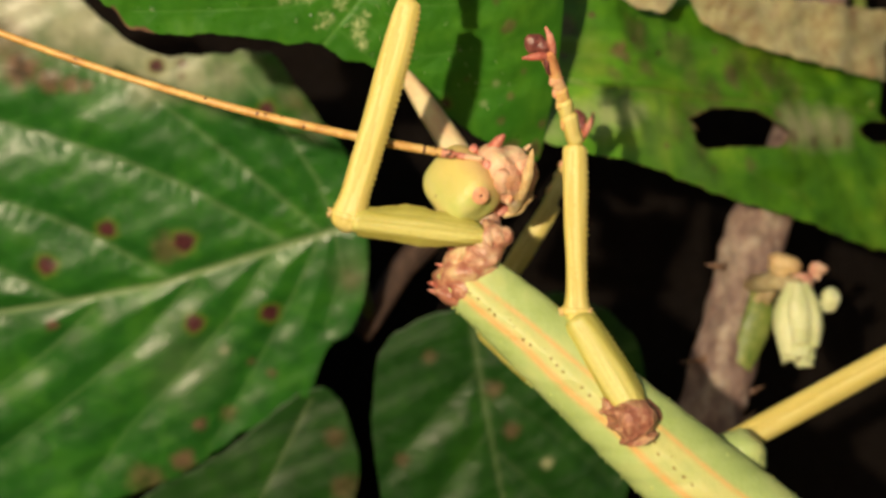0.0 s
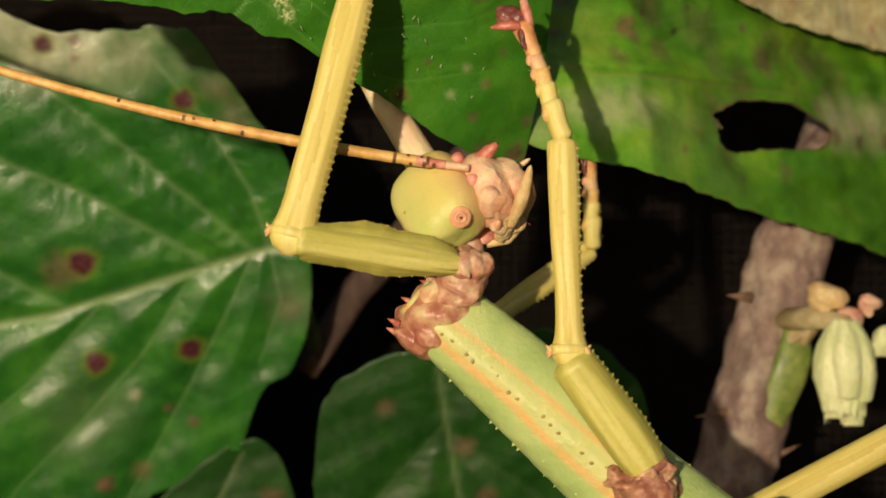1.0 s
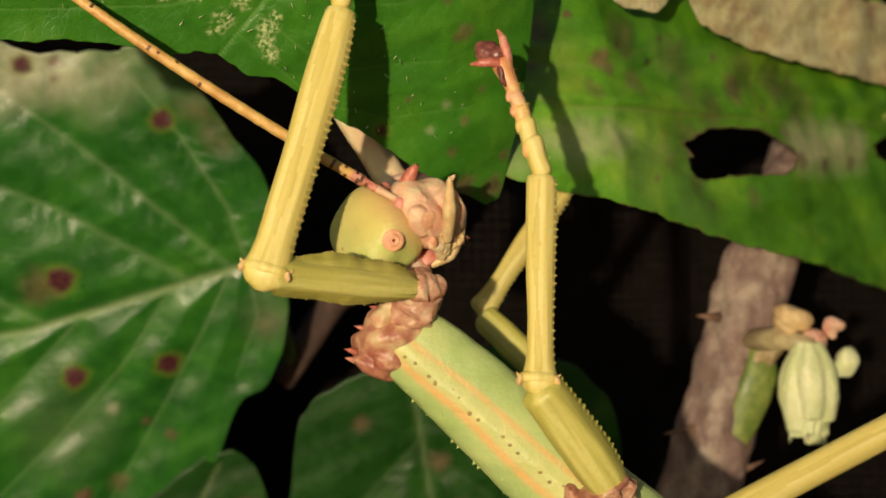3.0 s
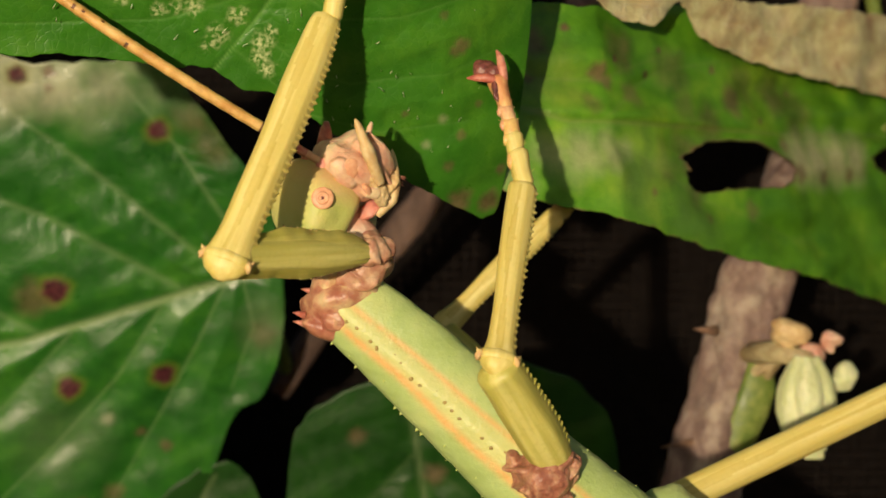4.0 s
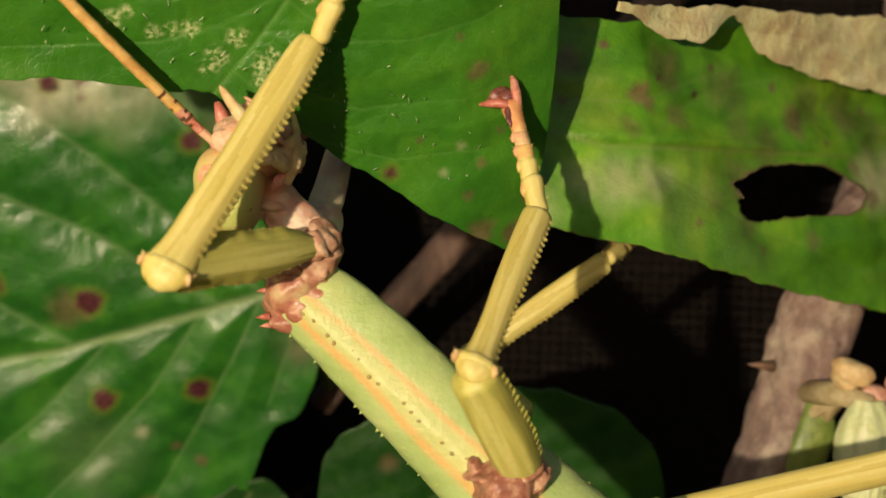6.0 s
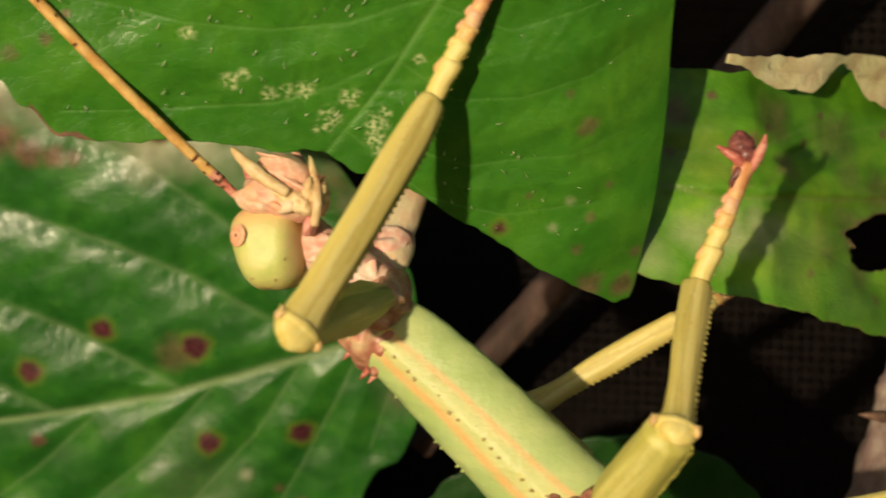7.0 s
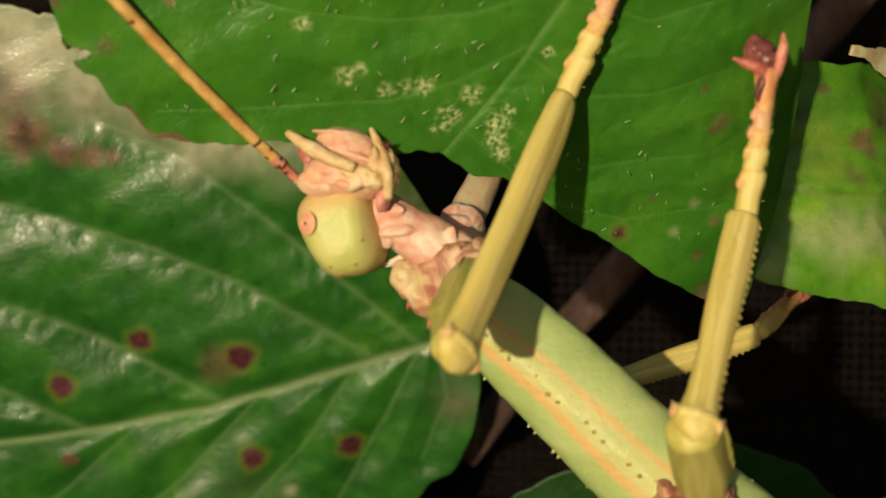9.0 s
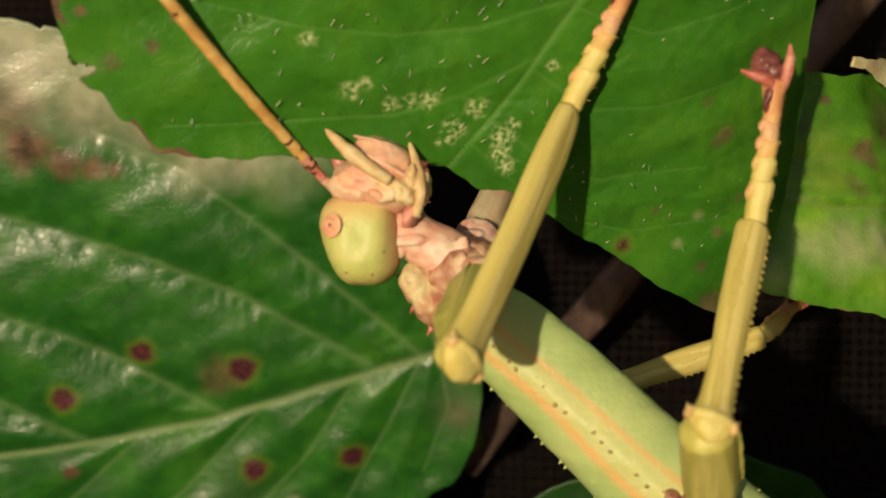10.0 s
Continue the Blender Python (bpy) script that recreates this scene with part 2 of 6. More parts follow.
def blob(bm, c, r, turn=(0, 0, 0), seg=20, rough=0.0, scale=6.0, mat=0):
    """A lumpy ellipsoid."""
    made = bmesh.ops.create_uvsphere(bm, u_segments=seg, v_segments=max(6, seg * 2 // 3), radius=1.0)["verts"]
    m = Matrix.Translation(c) @ Euler([radians(a) for a in turn]).to_matrix().to_4x4() @ Matrix.Diagonal((*r, 1))
    for v in made:
        if rough:
            v.co *= 1 + rough * noise.noise(Vector(v.co) * 1.3 + Vector(c) * scale)
        v.co = m @ v.co
    for f in {f for v in made for f in v.link_faces}:
        f.material_index = mat
    return made


def spike(bm, base, tip, r, sides=6, mat=0):
    """A thin curved cone."""
    b, t = Vector(base), Vector(tip)
    x = (t - b).normalized()
    y = x.orthogonal().normalized()
    z = x.cross(y)
    ring = [bm.verts.new(b + (y * math.cos(q) + z * math.sin(q)) * r) for q in [2 * math.pi * k / sides for k in range(sides)]]
    half = [bm.verts.new(b.lerp(t, 0.55) + (y * math.cos(q) + z * math.sin(q)) * r * 0.5) for q in [2 * math.pi * k / sides for k in range(sides)]]
    top = bm.verts.new(t)
    for k in range(sides):
        j = (k + 1) % sides
        bm.faces.new((ring[k], ring[j], half[j], half[k])).material_index = mat
        bm.faces.new((half[k], half[j], top)).material_index = mat
    bm.faces.new(ring[::-1]).material_index = mat


def curve_at(points, s):
    """Smooth value between (s, value) stops."""
    xs, ys = [p[0] for p in points], [p[1] for p in points]
    s = np.asarray(s, float)
    i = np.clip(np.searchsorted(xs, s) - 1, 0, len(xs) - 2)
    x0, x1 = np.take(xs, i), np.take(xs, i + 1)
    y0, y1 = np.take(ys, i), np.take(ys, i + 1)
    d = np.gradient(np.array(ys, float), np.array(xs, float))
    u, h = np.clip((s - x0) / (x1 - x0), 0, 1), x1 - x0
    return (2 * u**3 - 3 * u**2 + 1) * y0 + (u**3 - 2 * u**2 + u) * h * d[i] + (-2 * u**3 + 3 * u**2) * y1 + (u**3 - u**2) * h * d[i + 1]


def ripple(x, seed):
    """A cheap uneven wave, about -1 to 1."""
    return (np.sin(x * 1.7 + seed) + np.sin(x * 3.1 + 2.3 * seed) * 0.6 + np.sin(x * 7.3 + 0.7 * seed) * 0.35) / 1.95


def line_distance(x, z, pts):
    """Distance from (x, z) to a polyline, and the place along it, 0 to 1."""
    best, where = np.full(x.shape, 9e9), np.zeros(x.shape)
    n = len(pts) - 1
    for i, ((ax, az), (bx, bz)) in enumerate(zip(pts, pts[1:])):
        dx, dz = bx - ax, bz - az
        u = np.clip(((x - ax) * dx + (z - az) * dz) / (dx * dx + dz * dz), 0, 1)
        d = np.hypot(x - ax - u * dx, z - az - u * dz)
        where = np.where(d < best, (i + u) / n, where)
        best = np.minimum(best, d)
    return best, where


def leaf_blade(name, plant, place, top, bottom, veins, material, label, step=0.03, spots=(), browns=(), pales=(), scars=(), holes=(),
               teeth=(0.35, 0.05), dish=0.0, quilt=0.03, bend=None, thick=0.025, seed=1.0, side_vein=0.4, ladder=0.05, rim=None, reach=0.55, still=None):
    """A leaf, laid out across (x) and up (z) in its own plane: its edge as an upper and a lower line, veins as lines sunk
    into a quilted blade, spots and dry patches as marks, holes eaten through."""
    x0, x1 = bottom[0][0], bottom[-1][0]
    nx, nz = max(8, int((x1 - x0) / step)), max(8, int((max(p[1] for p in top) - min(p[1] for p in bottom)) / step))
    us = 0.5 - 0.5 * np.cos(np.linspace(0, math.pi, nx))
    us = 0.45 * us + 0.55 * np.linspace(0, 1, nx)
    xs = x0 + (x1 - x0) * us
    hi, lo = curve_at(top, xs), curve_at(bottom, xs)
    pitch, depth = teeth
    saw = lambda s: (1 - np.abs(((s / pitch) % 1.0) - 0.3) / 0.7) * (0.6 + 0.4 * np.sin(s * 2.1 + seed))
    hi = hi + depth * saw(xs + seed) + 0.02 * ripple(xs * 6, seed)
    lo = lo - depth * saw(-xs + seed) + 0.02 * ripple(xs * 6, seed + 4)
    hi = np.maximum(hi, lo + 0.005)
    w = np.linspace(0, 1, nz)[:, None]
    x = np.repeat(xs[None, :], nz, 0)
    z = lo[None, :] * (1 - w) + hi[None, :] * w
    y = dish * ((x - (x0 + x1) / 2) ** 2) + 0.05 * ripple(x * 0.9 + z * 0.6, seed) + 0.02 * ripple(z * 2.3 - x, seed + 2)
    if bend:
        y = y + bend(x, z)
    vein = np.zeros(x.shape)
    near, along = np.full(x.shape, 9e9), np.zeros(x.shape)
    for k, (wide, pts) in enumerate(veins):
        d, s = line_distance(x, z, pts)
        vein = np.maximum(vein, (1.0 if k == 0 else side_vein) * np.exp(-((d / (wide * (1.05 - 0.55 * s))) ** 2)))
        far = sum(math.hypot(b[0] - a[0], b[1] - a[1]) for a, b in zip(pts, pts[1:]))
        along = np.where(d < near, s * far, along)
        near = np.minimum(near, d)
    away = np.clip(near / 0.07, 0, 1) * np.exp(-((near / reach) ** 2))
    if still:
        away = away * still(x, z)
    y = y + ladder * quilt * away * np.sin(along * 2 * math.pi / 0.23 + 3.0 * ripple(near * 5 + along * 1.7, seed) + 2.0 * ripple(along * 0.9, seed + 3)) + 0.06 * quilt * ripple(x * 7 + 2 * z, seed + 9) * ripple(z * 8 - x, seed)
    y = y - quilt * (1 - np.exp(-((near / 0.22) ** 2))) + 0.012 * vein
    mark = lambda cx, cz, r, soft, wob=0.0: np.clip((r * (1 + wob * ripple(np.arctan2(z - cz, x - cx) * 2 + cx * 9, cz * 5)) - np.hypot(x - cx, z - cz)) / soft + 0.5, 0, 1)
    dark, halo, brown, pale, scar = (np.zeros(x.shape) for _ in range(5))
    for cx, cz, r in spots:
        dark = np.maximum(dark, mark(cx, cz, r, 0.07, 0.14))
        halo = np.maximum(halo, mark(cx, cz, r * 1.28, 0.12, 0.15) * 0.5)
    for cx, cz, r, a in browns:
        brown = np.maximum(brown, a * mark(cx, cz, r, r * 0.9, 0.22))
    for cx, cz, r, a in pales:
        pale = np.maximum(pale, a * mark(cx, cz, r, r * 1.3, 0.2))
    for cx, cz, r, a in scars:
        scar = np.maximum(scar, mark(cx, cz, r * 0.85, r * 0.9, 0.35) * a)
    if rim:
        far = np.minimum(z - lo[None, :], (x - x0) * 0.7) + 0.012 * ripple(x * 21 + z * 17, seed) + 0.01
        brown = np.maximum(brown, np.clip((rim[2] * (0.5 + 0.5 * ripple(x * 11 + z * 5, seed + 1)) - far) / 0.02, 0, 1) * np.clip((rim[1] - x) / 0.1, 0, 1) * np.clip((x - rim[0]) / 0.1, 0, 1))
    gone = np.zeros(x.shape, bool)
    for cx, cz, rx, rz in holes:
        ang = np.arctan2((z - cz) / rz, (x - cx) / rx)
        rad = np.hypot((x - cx) / rx, (z - cz) / rz)
        edge = 1 + 0.10 * ripple(ang * 2, 3.0)
        gone |= rad < edge * 0.93
        rim = (rad >= edge * 0.93) & (rad < edge * 1.0)
        x, z = np.where(rim, cx + (x - cx) * edge / rad, x), np.where(rim, cz + (z - cz) * edge / rad, z)
        brown = np.maximum(brown, np.clip((1.10 - rad / edge) / 0.08, 0, 1) * 0.85)
    idx = np.arange(nx * nz).reshape(nz, nx)
    quads = np.stack([idx[:-1, :-1], idx[:-1, 1:], idx[1:, 1:], idx[1:, :-1]], -1).reshape(-1, 4)
    quads = quads[~gone.ravel()[quads].any(1)]
    mesh = bpy.data.meshes.new(name)
    co = np.stack([x, y, z], -1).reshape(-1, 3) * CM
    used = np.unique(quads)
    back = np.full(nx * nz, -1)
    back[used] = np.arange(len(used))
    mesh.from_pydata(co[used].tolist(), [], back[quads].tolist())
    for key, chans in (("marks", (dark, halo, brown)), ("veins", (vein, scar, pale))):
        a = mesh.attributes.new(key, "FLOAT_COLOR", "POINT")
        a.data.foreach_set("color", np.stack([*(c.ravel()[used] for c in chans), np.ones(len(used))], -1).ravel())
    mesh.materials.append(material)
    mesh.shade_smooth()
    ob = new(name, mesh)
    ob.parent, ob.matrix_basis = plant, place
    mod = ob.modifiers.new("thickness", "SOLIDIFY")
    mod.thickness, mod.offset = thick * CM, -1.0
    tagged(ob, label)
    return ob


# ---- netting behind ----
def netting():
    bm = bmesh.new()
    bmesh.ops.create_grid(bm, x_segments=2, y_segments=2, size=1.0)
    bmesh.ops.transform(bm, matrix=Matrix.Translation((0, 20.4, 0)) @ Euler((radians(90), 0, 0)).to_matrix().to_4x4() @ Matrix.Diagonal((40, 30, 1, 1)), verts=bm.verts)
    wall = tagged(part("backdrop", bm, CLOTH, None, "dark cloth behind the black netting"), category="backdrop", kind="structure")
    bm = bmesh.new()
    pitch, w = 0.15, 0.036
    strips = [((-10 + i * pitch, 19.0), "v") for i in range(int(20 / pitch))] + [((-7 + i * pitch, 19.0), "h") for i in range(int(14 / pitch))]
    for (p, y), way in strips:
        lean = 0.06 * math.sin(p * 1.3)
        a = [(p - w, y, -7), (p + w, y, -7), (p + w + lean, y, 7), (p - w + lean, y, 7)] if way == "v" else [(-10, y - 0.03, p - w), (10, y - 0.03, p - w + lean), (10, y - 0.03, p + w + lean), (-10, y - 0.03, p + w)]
        vs = [bm.verts.new(q) for q in a] + [bm.verts.new((q[0], q[1] + 0.02, q[2])) for q in a]
        for f in ((0, 1, 2, 3), (7, 6, 5, 4), (0, 4, 5, 1), (2, 6, 7, 3), (1, 5, 6, 2), (3, 7, 4, 0)):
            bm.faces.new([vs[k] for k in f])
    net = part("netting", bm, NET, None, "black woven netting hung behind the bramble", smooth=False)
    tagged(net, category="netting", kind="structure")


netting()


# ---- the bramble ----
def plane_pose(x, y, z, rx, ry, rz):
    return pose(x * CM, y * CM, z * CM, rx, ry, rz)


bramble = tagged(new("bramble"), "bramble twig with broad dark purple-spotted leaves", "plant")
sprig = tagged(new("bramble_sprig"), "bramble sprig with bright and half-eaten green leaves", "plant")
briar = tagged(new("briar"), "thorny woody cane carrying a cream flower bud", "plant")

LEFT_VEINS = [
    (0.055, [(2.56, 0.27), (1.9, 0.10), (0.91, -0.16), (-0.07, -0.41), (-1.27, -0.54), (-2.4, -0.66), (-4.2, -0.75)]),
    (0.042, [(1.74, 0.16), (0.44, 1.03), (-0.53, 1.53), (-1.97, 2.08), (-3.2, 2.4)]),
    (0.040, [(2.3, 0.25), (1.62, 0.92), (0.65, 1.83), (-0.13, 2.50), (-0.99, 2.95)]),
    (0.036, [(2.5, 0.28), (2.3, 1.0), (1.8, 1.9), (1.2, 2.7)]),
    (0.042, [(0.10, -0.33), (-0.87, 0.36), (-1.45, 0.69), (-2.10, 1.01), (-3.6, 1.5)]),
    (0.042, [(-1.35, -0.54), (-2.22, 0.0), (-3.6, 0.5)]),
    (0.024, [(1.60, 0.03), (0.94, -0.96), (0.23, -1.71), (-0.6, -2.5), (-1.3, -3.4)]),
    (0.024, [(0.55, -0.26), (-0.29, -1.13), (-1.42, -2.01), (-2.55, -2.81)]),
    (0.022, [(2.30, 0.20), (1.95, -0.51), (1.49, -1.36), (1.0, -2.2), (0.5, -3.0)]),
    (0.020, [(2.5, 0.2), (2.6, -0.4), (2.3, -1.2)]),
    (0.024, [(-0.8, -0.5), (-1.7, -1.3), (-2.9, -2.1), (-3.8, -2.6)]),
]
left = leaf_blade(
    "leaf", bramble, plane_pose(-4.71, 14.12, -0.57, 18.2, -3.6, 10.7),
    [(-4.6, 0.4), (-4.0, 2.3), (-3.0, 3.5), (-1.7, 4.05), (-0.9, 3.75), (0.0, 2.98), (1.1, 2.85), (1.82, 2.72), (2.08, 2.34), (2.34, 1.93), (2.56, 1.60), (2.78, 1.22), (2.94, 0.4), (2.97, -0.15)],
    [(-4.6, -0.6), (-3.9, -2.9), (-3.0, -3.7), (-2.0, -3.95), (-1.02, -3.73), (0.0, -3.40), (1.0, -2.76), (2.02, -2.22), (2.3, -1.55), (2.75, -1.15), (2.92, -0.6), (2.97, -0.25)],
    LEFT_VEINS, LEAF, "broad dark green bramble leaf with purple spots", 0.032,
    spots=[(0.35, 0.24, 0.15), (-1.56, 0.03, 0.13), (0.40, -1.01, 0.13), (1.50, -0.94, 0.13), (-0.70, 0.48, 0.12), (1.63, 2.07, 0.11), (0.18, 2.75, 0.10)],
    browns=[(-1.59, -0.87, 0.08, 1), (0.37, -2.59, 0.10, 0.9), (1.18, -1.70, 0.06, 0.6), (1.47, -1.90, 0.07, 0.6), (0.08, -3.15, 0.16, 0.8), (-0.5, -3.45, 0.25, 0.6),
            (0.1, 0.15, 0.22, 0.55), (-1.62, 2.80, 0.24, 0.9), (-1.25, 2.62, 0.16, 0.85), (-0.98, 2.55, 0.12, 0.8), (-0.78, 2.52, 0.09, 0.7), (-1.75, 3.2, 0.26, 0.6), (-2.1, 3.1, 0.3, 0.6), (0.52, 2.78, 0.07, 0.8), (0.50, 2.6, 0.05, 0.6), (2.25, 1.90, 0.24, 0.35), (2.0, 2.2, 0.2, 0.35), (0.8, -2.5, 0.12, 0.5), (2.7, -0.5, 0.15, 0.35)],
    pales=[(0.25, 2.95, 0.42, 0.8), (0.72, 2.80, 0.26, 0.6), (-0.25, 3.05, 0.4, 0.75), (-0.7, 3.42, 0.45, 0.8), (-1.5, 3.65, 0.55, 0.9), (-2.2, 3.3, 0.5, 0.6), (1.3, 2.86, 0.26, 0.35), (-1.0, 3.25, 0.32, 0.8), (-0.4, 2.95, 0.24, 0.7), (0.1, 2.66, 0.34, 0.8), (0.6, 2.60, 0.3, 0.7), (1.1, 2.62, 0.27, 0.55), (1.6, 2.52, 0.22, 0.2), (1.9, 2.42, 0.2, 0.1), (0.8, -1.48, 0.07, 0.55), (0.95, 2.5, 0.35, 0.35), (2.75, -0.4, 0.3, 0.18), (0.2, -1.7, 0.5, 0.10)],
    teeth=(0.42, 0.07), quilt=0.075, seed=1.3, side_vein=0.32, ladder=0.085, reach=0.18, still=lambda x, z: 0.07 + 0.93 * np.clip((z - 0.15 * x + 0.35) / 0.3, 0, 1))

MID_VEINS = [
    (0.022, [(0.75, 1.75), (0.37, 1.20), (0.09, 0.81), (-0.15, 0.53), (-0.48, 0.18)]),
    (0.016, [(0.20, 0.97), (-0.4, 0.72), (-0.83, 0.64), (-1.61, 0.67), (-2.4, 0.75)]),
    (0.016, [(0.5, 1.38), (-0.2, 1.22), (-0.8, 1.22), (-1.4, 1.34), (-2.5, 1.7)]),
    (0.013, [(0.15, 0.87), (0.55, 0.52), (1.08, 0.51), (1.62, 0.63), (1.95, 0.8)]),
    (0.013, [(-0.15, 0.53), (0.3, 0.1), (0.64, -0.05), (1.46, -0.03), (1.9, 0.1)]),
    (0.013, [(-0.3, 0.35), (0.3, -0.3), (0.9, -0.52), (1.7, -0.5)]),
    (0.013, [(0.45, 1.3), (1.0, 1.05), (1.9, 1.25)]),
]
mid = leaf_blade(
    "leaf", sprig, plane_pose(-1.32, 10.02, 1.51, 28.8, -6.0, 10.7),
    [(-2.95, 1.75), (-2.6, 2.1), (-2.0, 2.5), (-1.0, 2.8), (0.0, 2.9), (1.0, 2.9), (1.7, 2.6), (2.17, 2.0), (2.32, 1.5)],
    [(-2.95, 1.60), (-2.90, 1.24), (-2.83, 1.09), (-2.74, 1.02), (-2.68, 0.88), (-2.57, 0.80), (-2.49, 0.62), (-2.33, 0.53), (-2.02, 0.47), (-1.40, 0.39), (-0.93, 0.26), (-0.48, 0.19), (-0.30, 0.04), (-0.07, -0.03), (0.18, -0.23), (0.44, -0.44), (0.93, -0.82), (1.40, -1.20), (1.70, -1.40), (1.90, -1.52), (2.02, -1.44), (2.12, -0.9), (2.22, -0.3), (2.28, 0.4), (2.32, 1.3)],
    MID_VEINS, LEAF_MID, "bright green bramble leaf with an eaten lower edge", 0.017,
    spots=[(0.86, -0.63, 0.05)],
    browns=[(1.61, 0.21, 0.07, 0.65), (1.11, -0.37, 0.03, 0.6), (-2.39, 1.31, 0.045, 0.7), (-2.66, 1.23, 0.06, 0.5), (-2.79, 1.59, 0.035, 0.8), (-2.22, 1.47, 0.03, 0.7), (1.62, -1.28, 0.11, 0.7), (1.5, -0.9, 0.05, 0.45), (1.45, 0.5, 0.04, 0.4), (1.92, -1.36, 0.10, 0.8), (2.03, -1.05, 0.05, 0.7), (1.62, -0.62, 0.045, 0.5), (1.78, -0.35, 0.035, 0.5), (1.55, 0.17, 0.05, 0.6)],
    pales=[(1.45, -0.45, 0.04, 0.5), (1.3, -0.68, 0.035, 0.5)],
    scars=[(-1.13, 0.86, 0.07, 1), (-1.38, 1.26, 0.06, 0.9), (-0.86, 0.72, 0.06, 1), (-0.72, 0.73, 0.06, 1), (-0.59, 0.72, 0.07, 1), (-0.43, 0.47, 0.09, 1), (-0.25, 0.62, 0.08, 0.9), (-0.07, 0.38, 0.09, 1), (-0.09, 0.26, 0.08, 1), (-0.05, 0.16, 0.07, 1), (0.29, 0.88, 0.05, 0.9), (-1.02, 0.9, 0.05, 0.9), (-0.50, 0.40, 0.06, 1), (0.0, 0.48, 0.05, 1)],
    holes=[(-2.92, 1.20, 0.16, 0.045), (-2.62, 0.66, 0.09, 0.08), (-2.90, 0.93, 0.10, 0.06)], rim=(-3.2, -2.1, 0.085),
    teeth=(0.16, 0.012), quilt=0.03, thick=0.022, seed=2.2, side_vein=0.38, ladder=0.10,
    bend=lambda x, z: 0.30 * np.clip(x - 1.45, 0, 2) ** 1.4 + 0.05 * x)

def leaf_hairs():
    bm = bmesh.new()
    rng = random.Random(11)
    for k in range(210):
        x, z = rng.uniform(-2.5, 1.9), rng.uniform(-1.0, 2.2)
        if z < curve_at([(-2.5, 0.6), (-0.5, 0.3), (0.4, -0.3), (1.5, -1.0), (1.9, -0.6)], x):
            continue
        y = 0.05 * x + 0.30 * max(0, x - 1.45) ** 1.4 - 0.02
        d = Vector((rng.uniform(-0.5, 0.8), -0.22, rng.uniform(0.2, 1.2))).normalized() * rng.uniform(0.025, 0.085)
        spike(bm, (x, y, z), Vector((x, y, z)) + d, 0.0046, 4)
    part("hair", bm, HAIR, mid, "scattered tiny pale hairs")


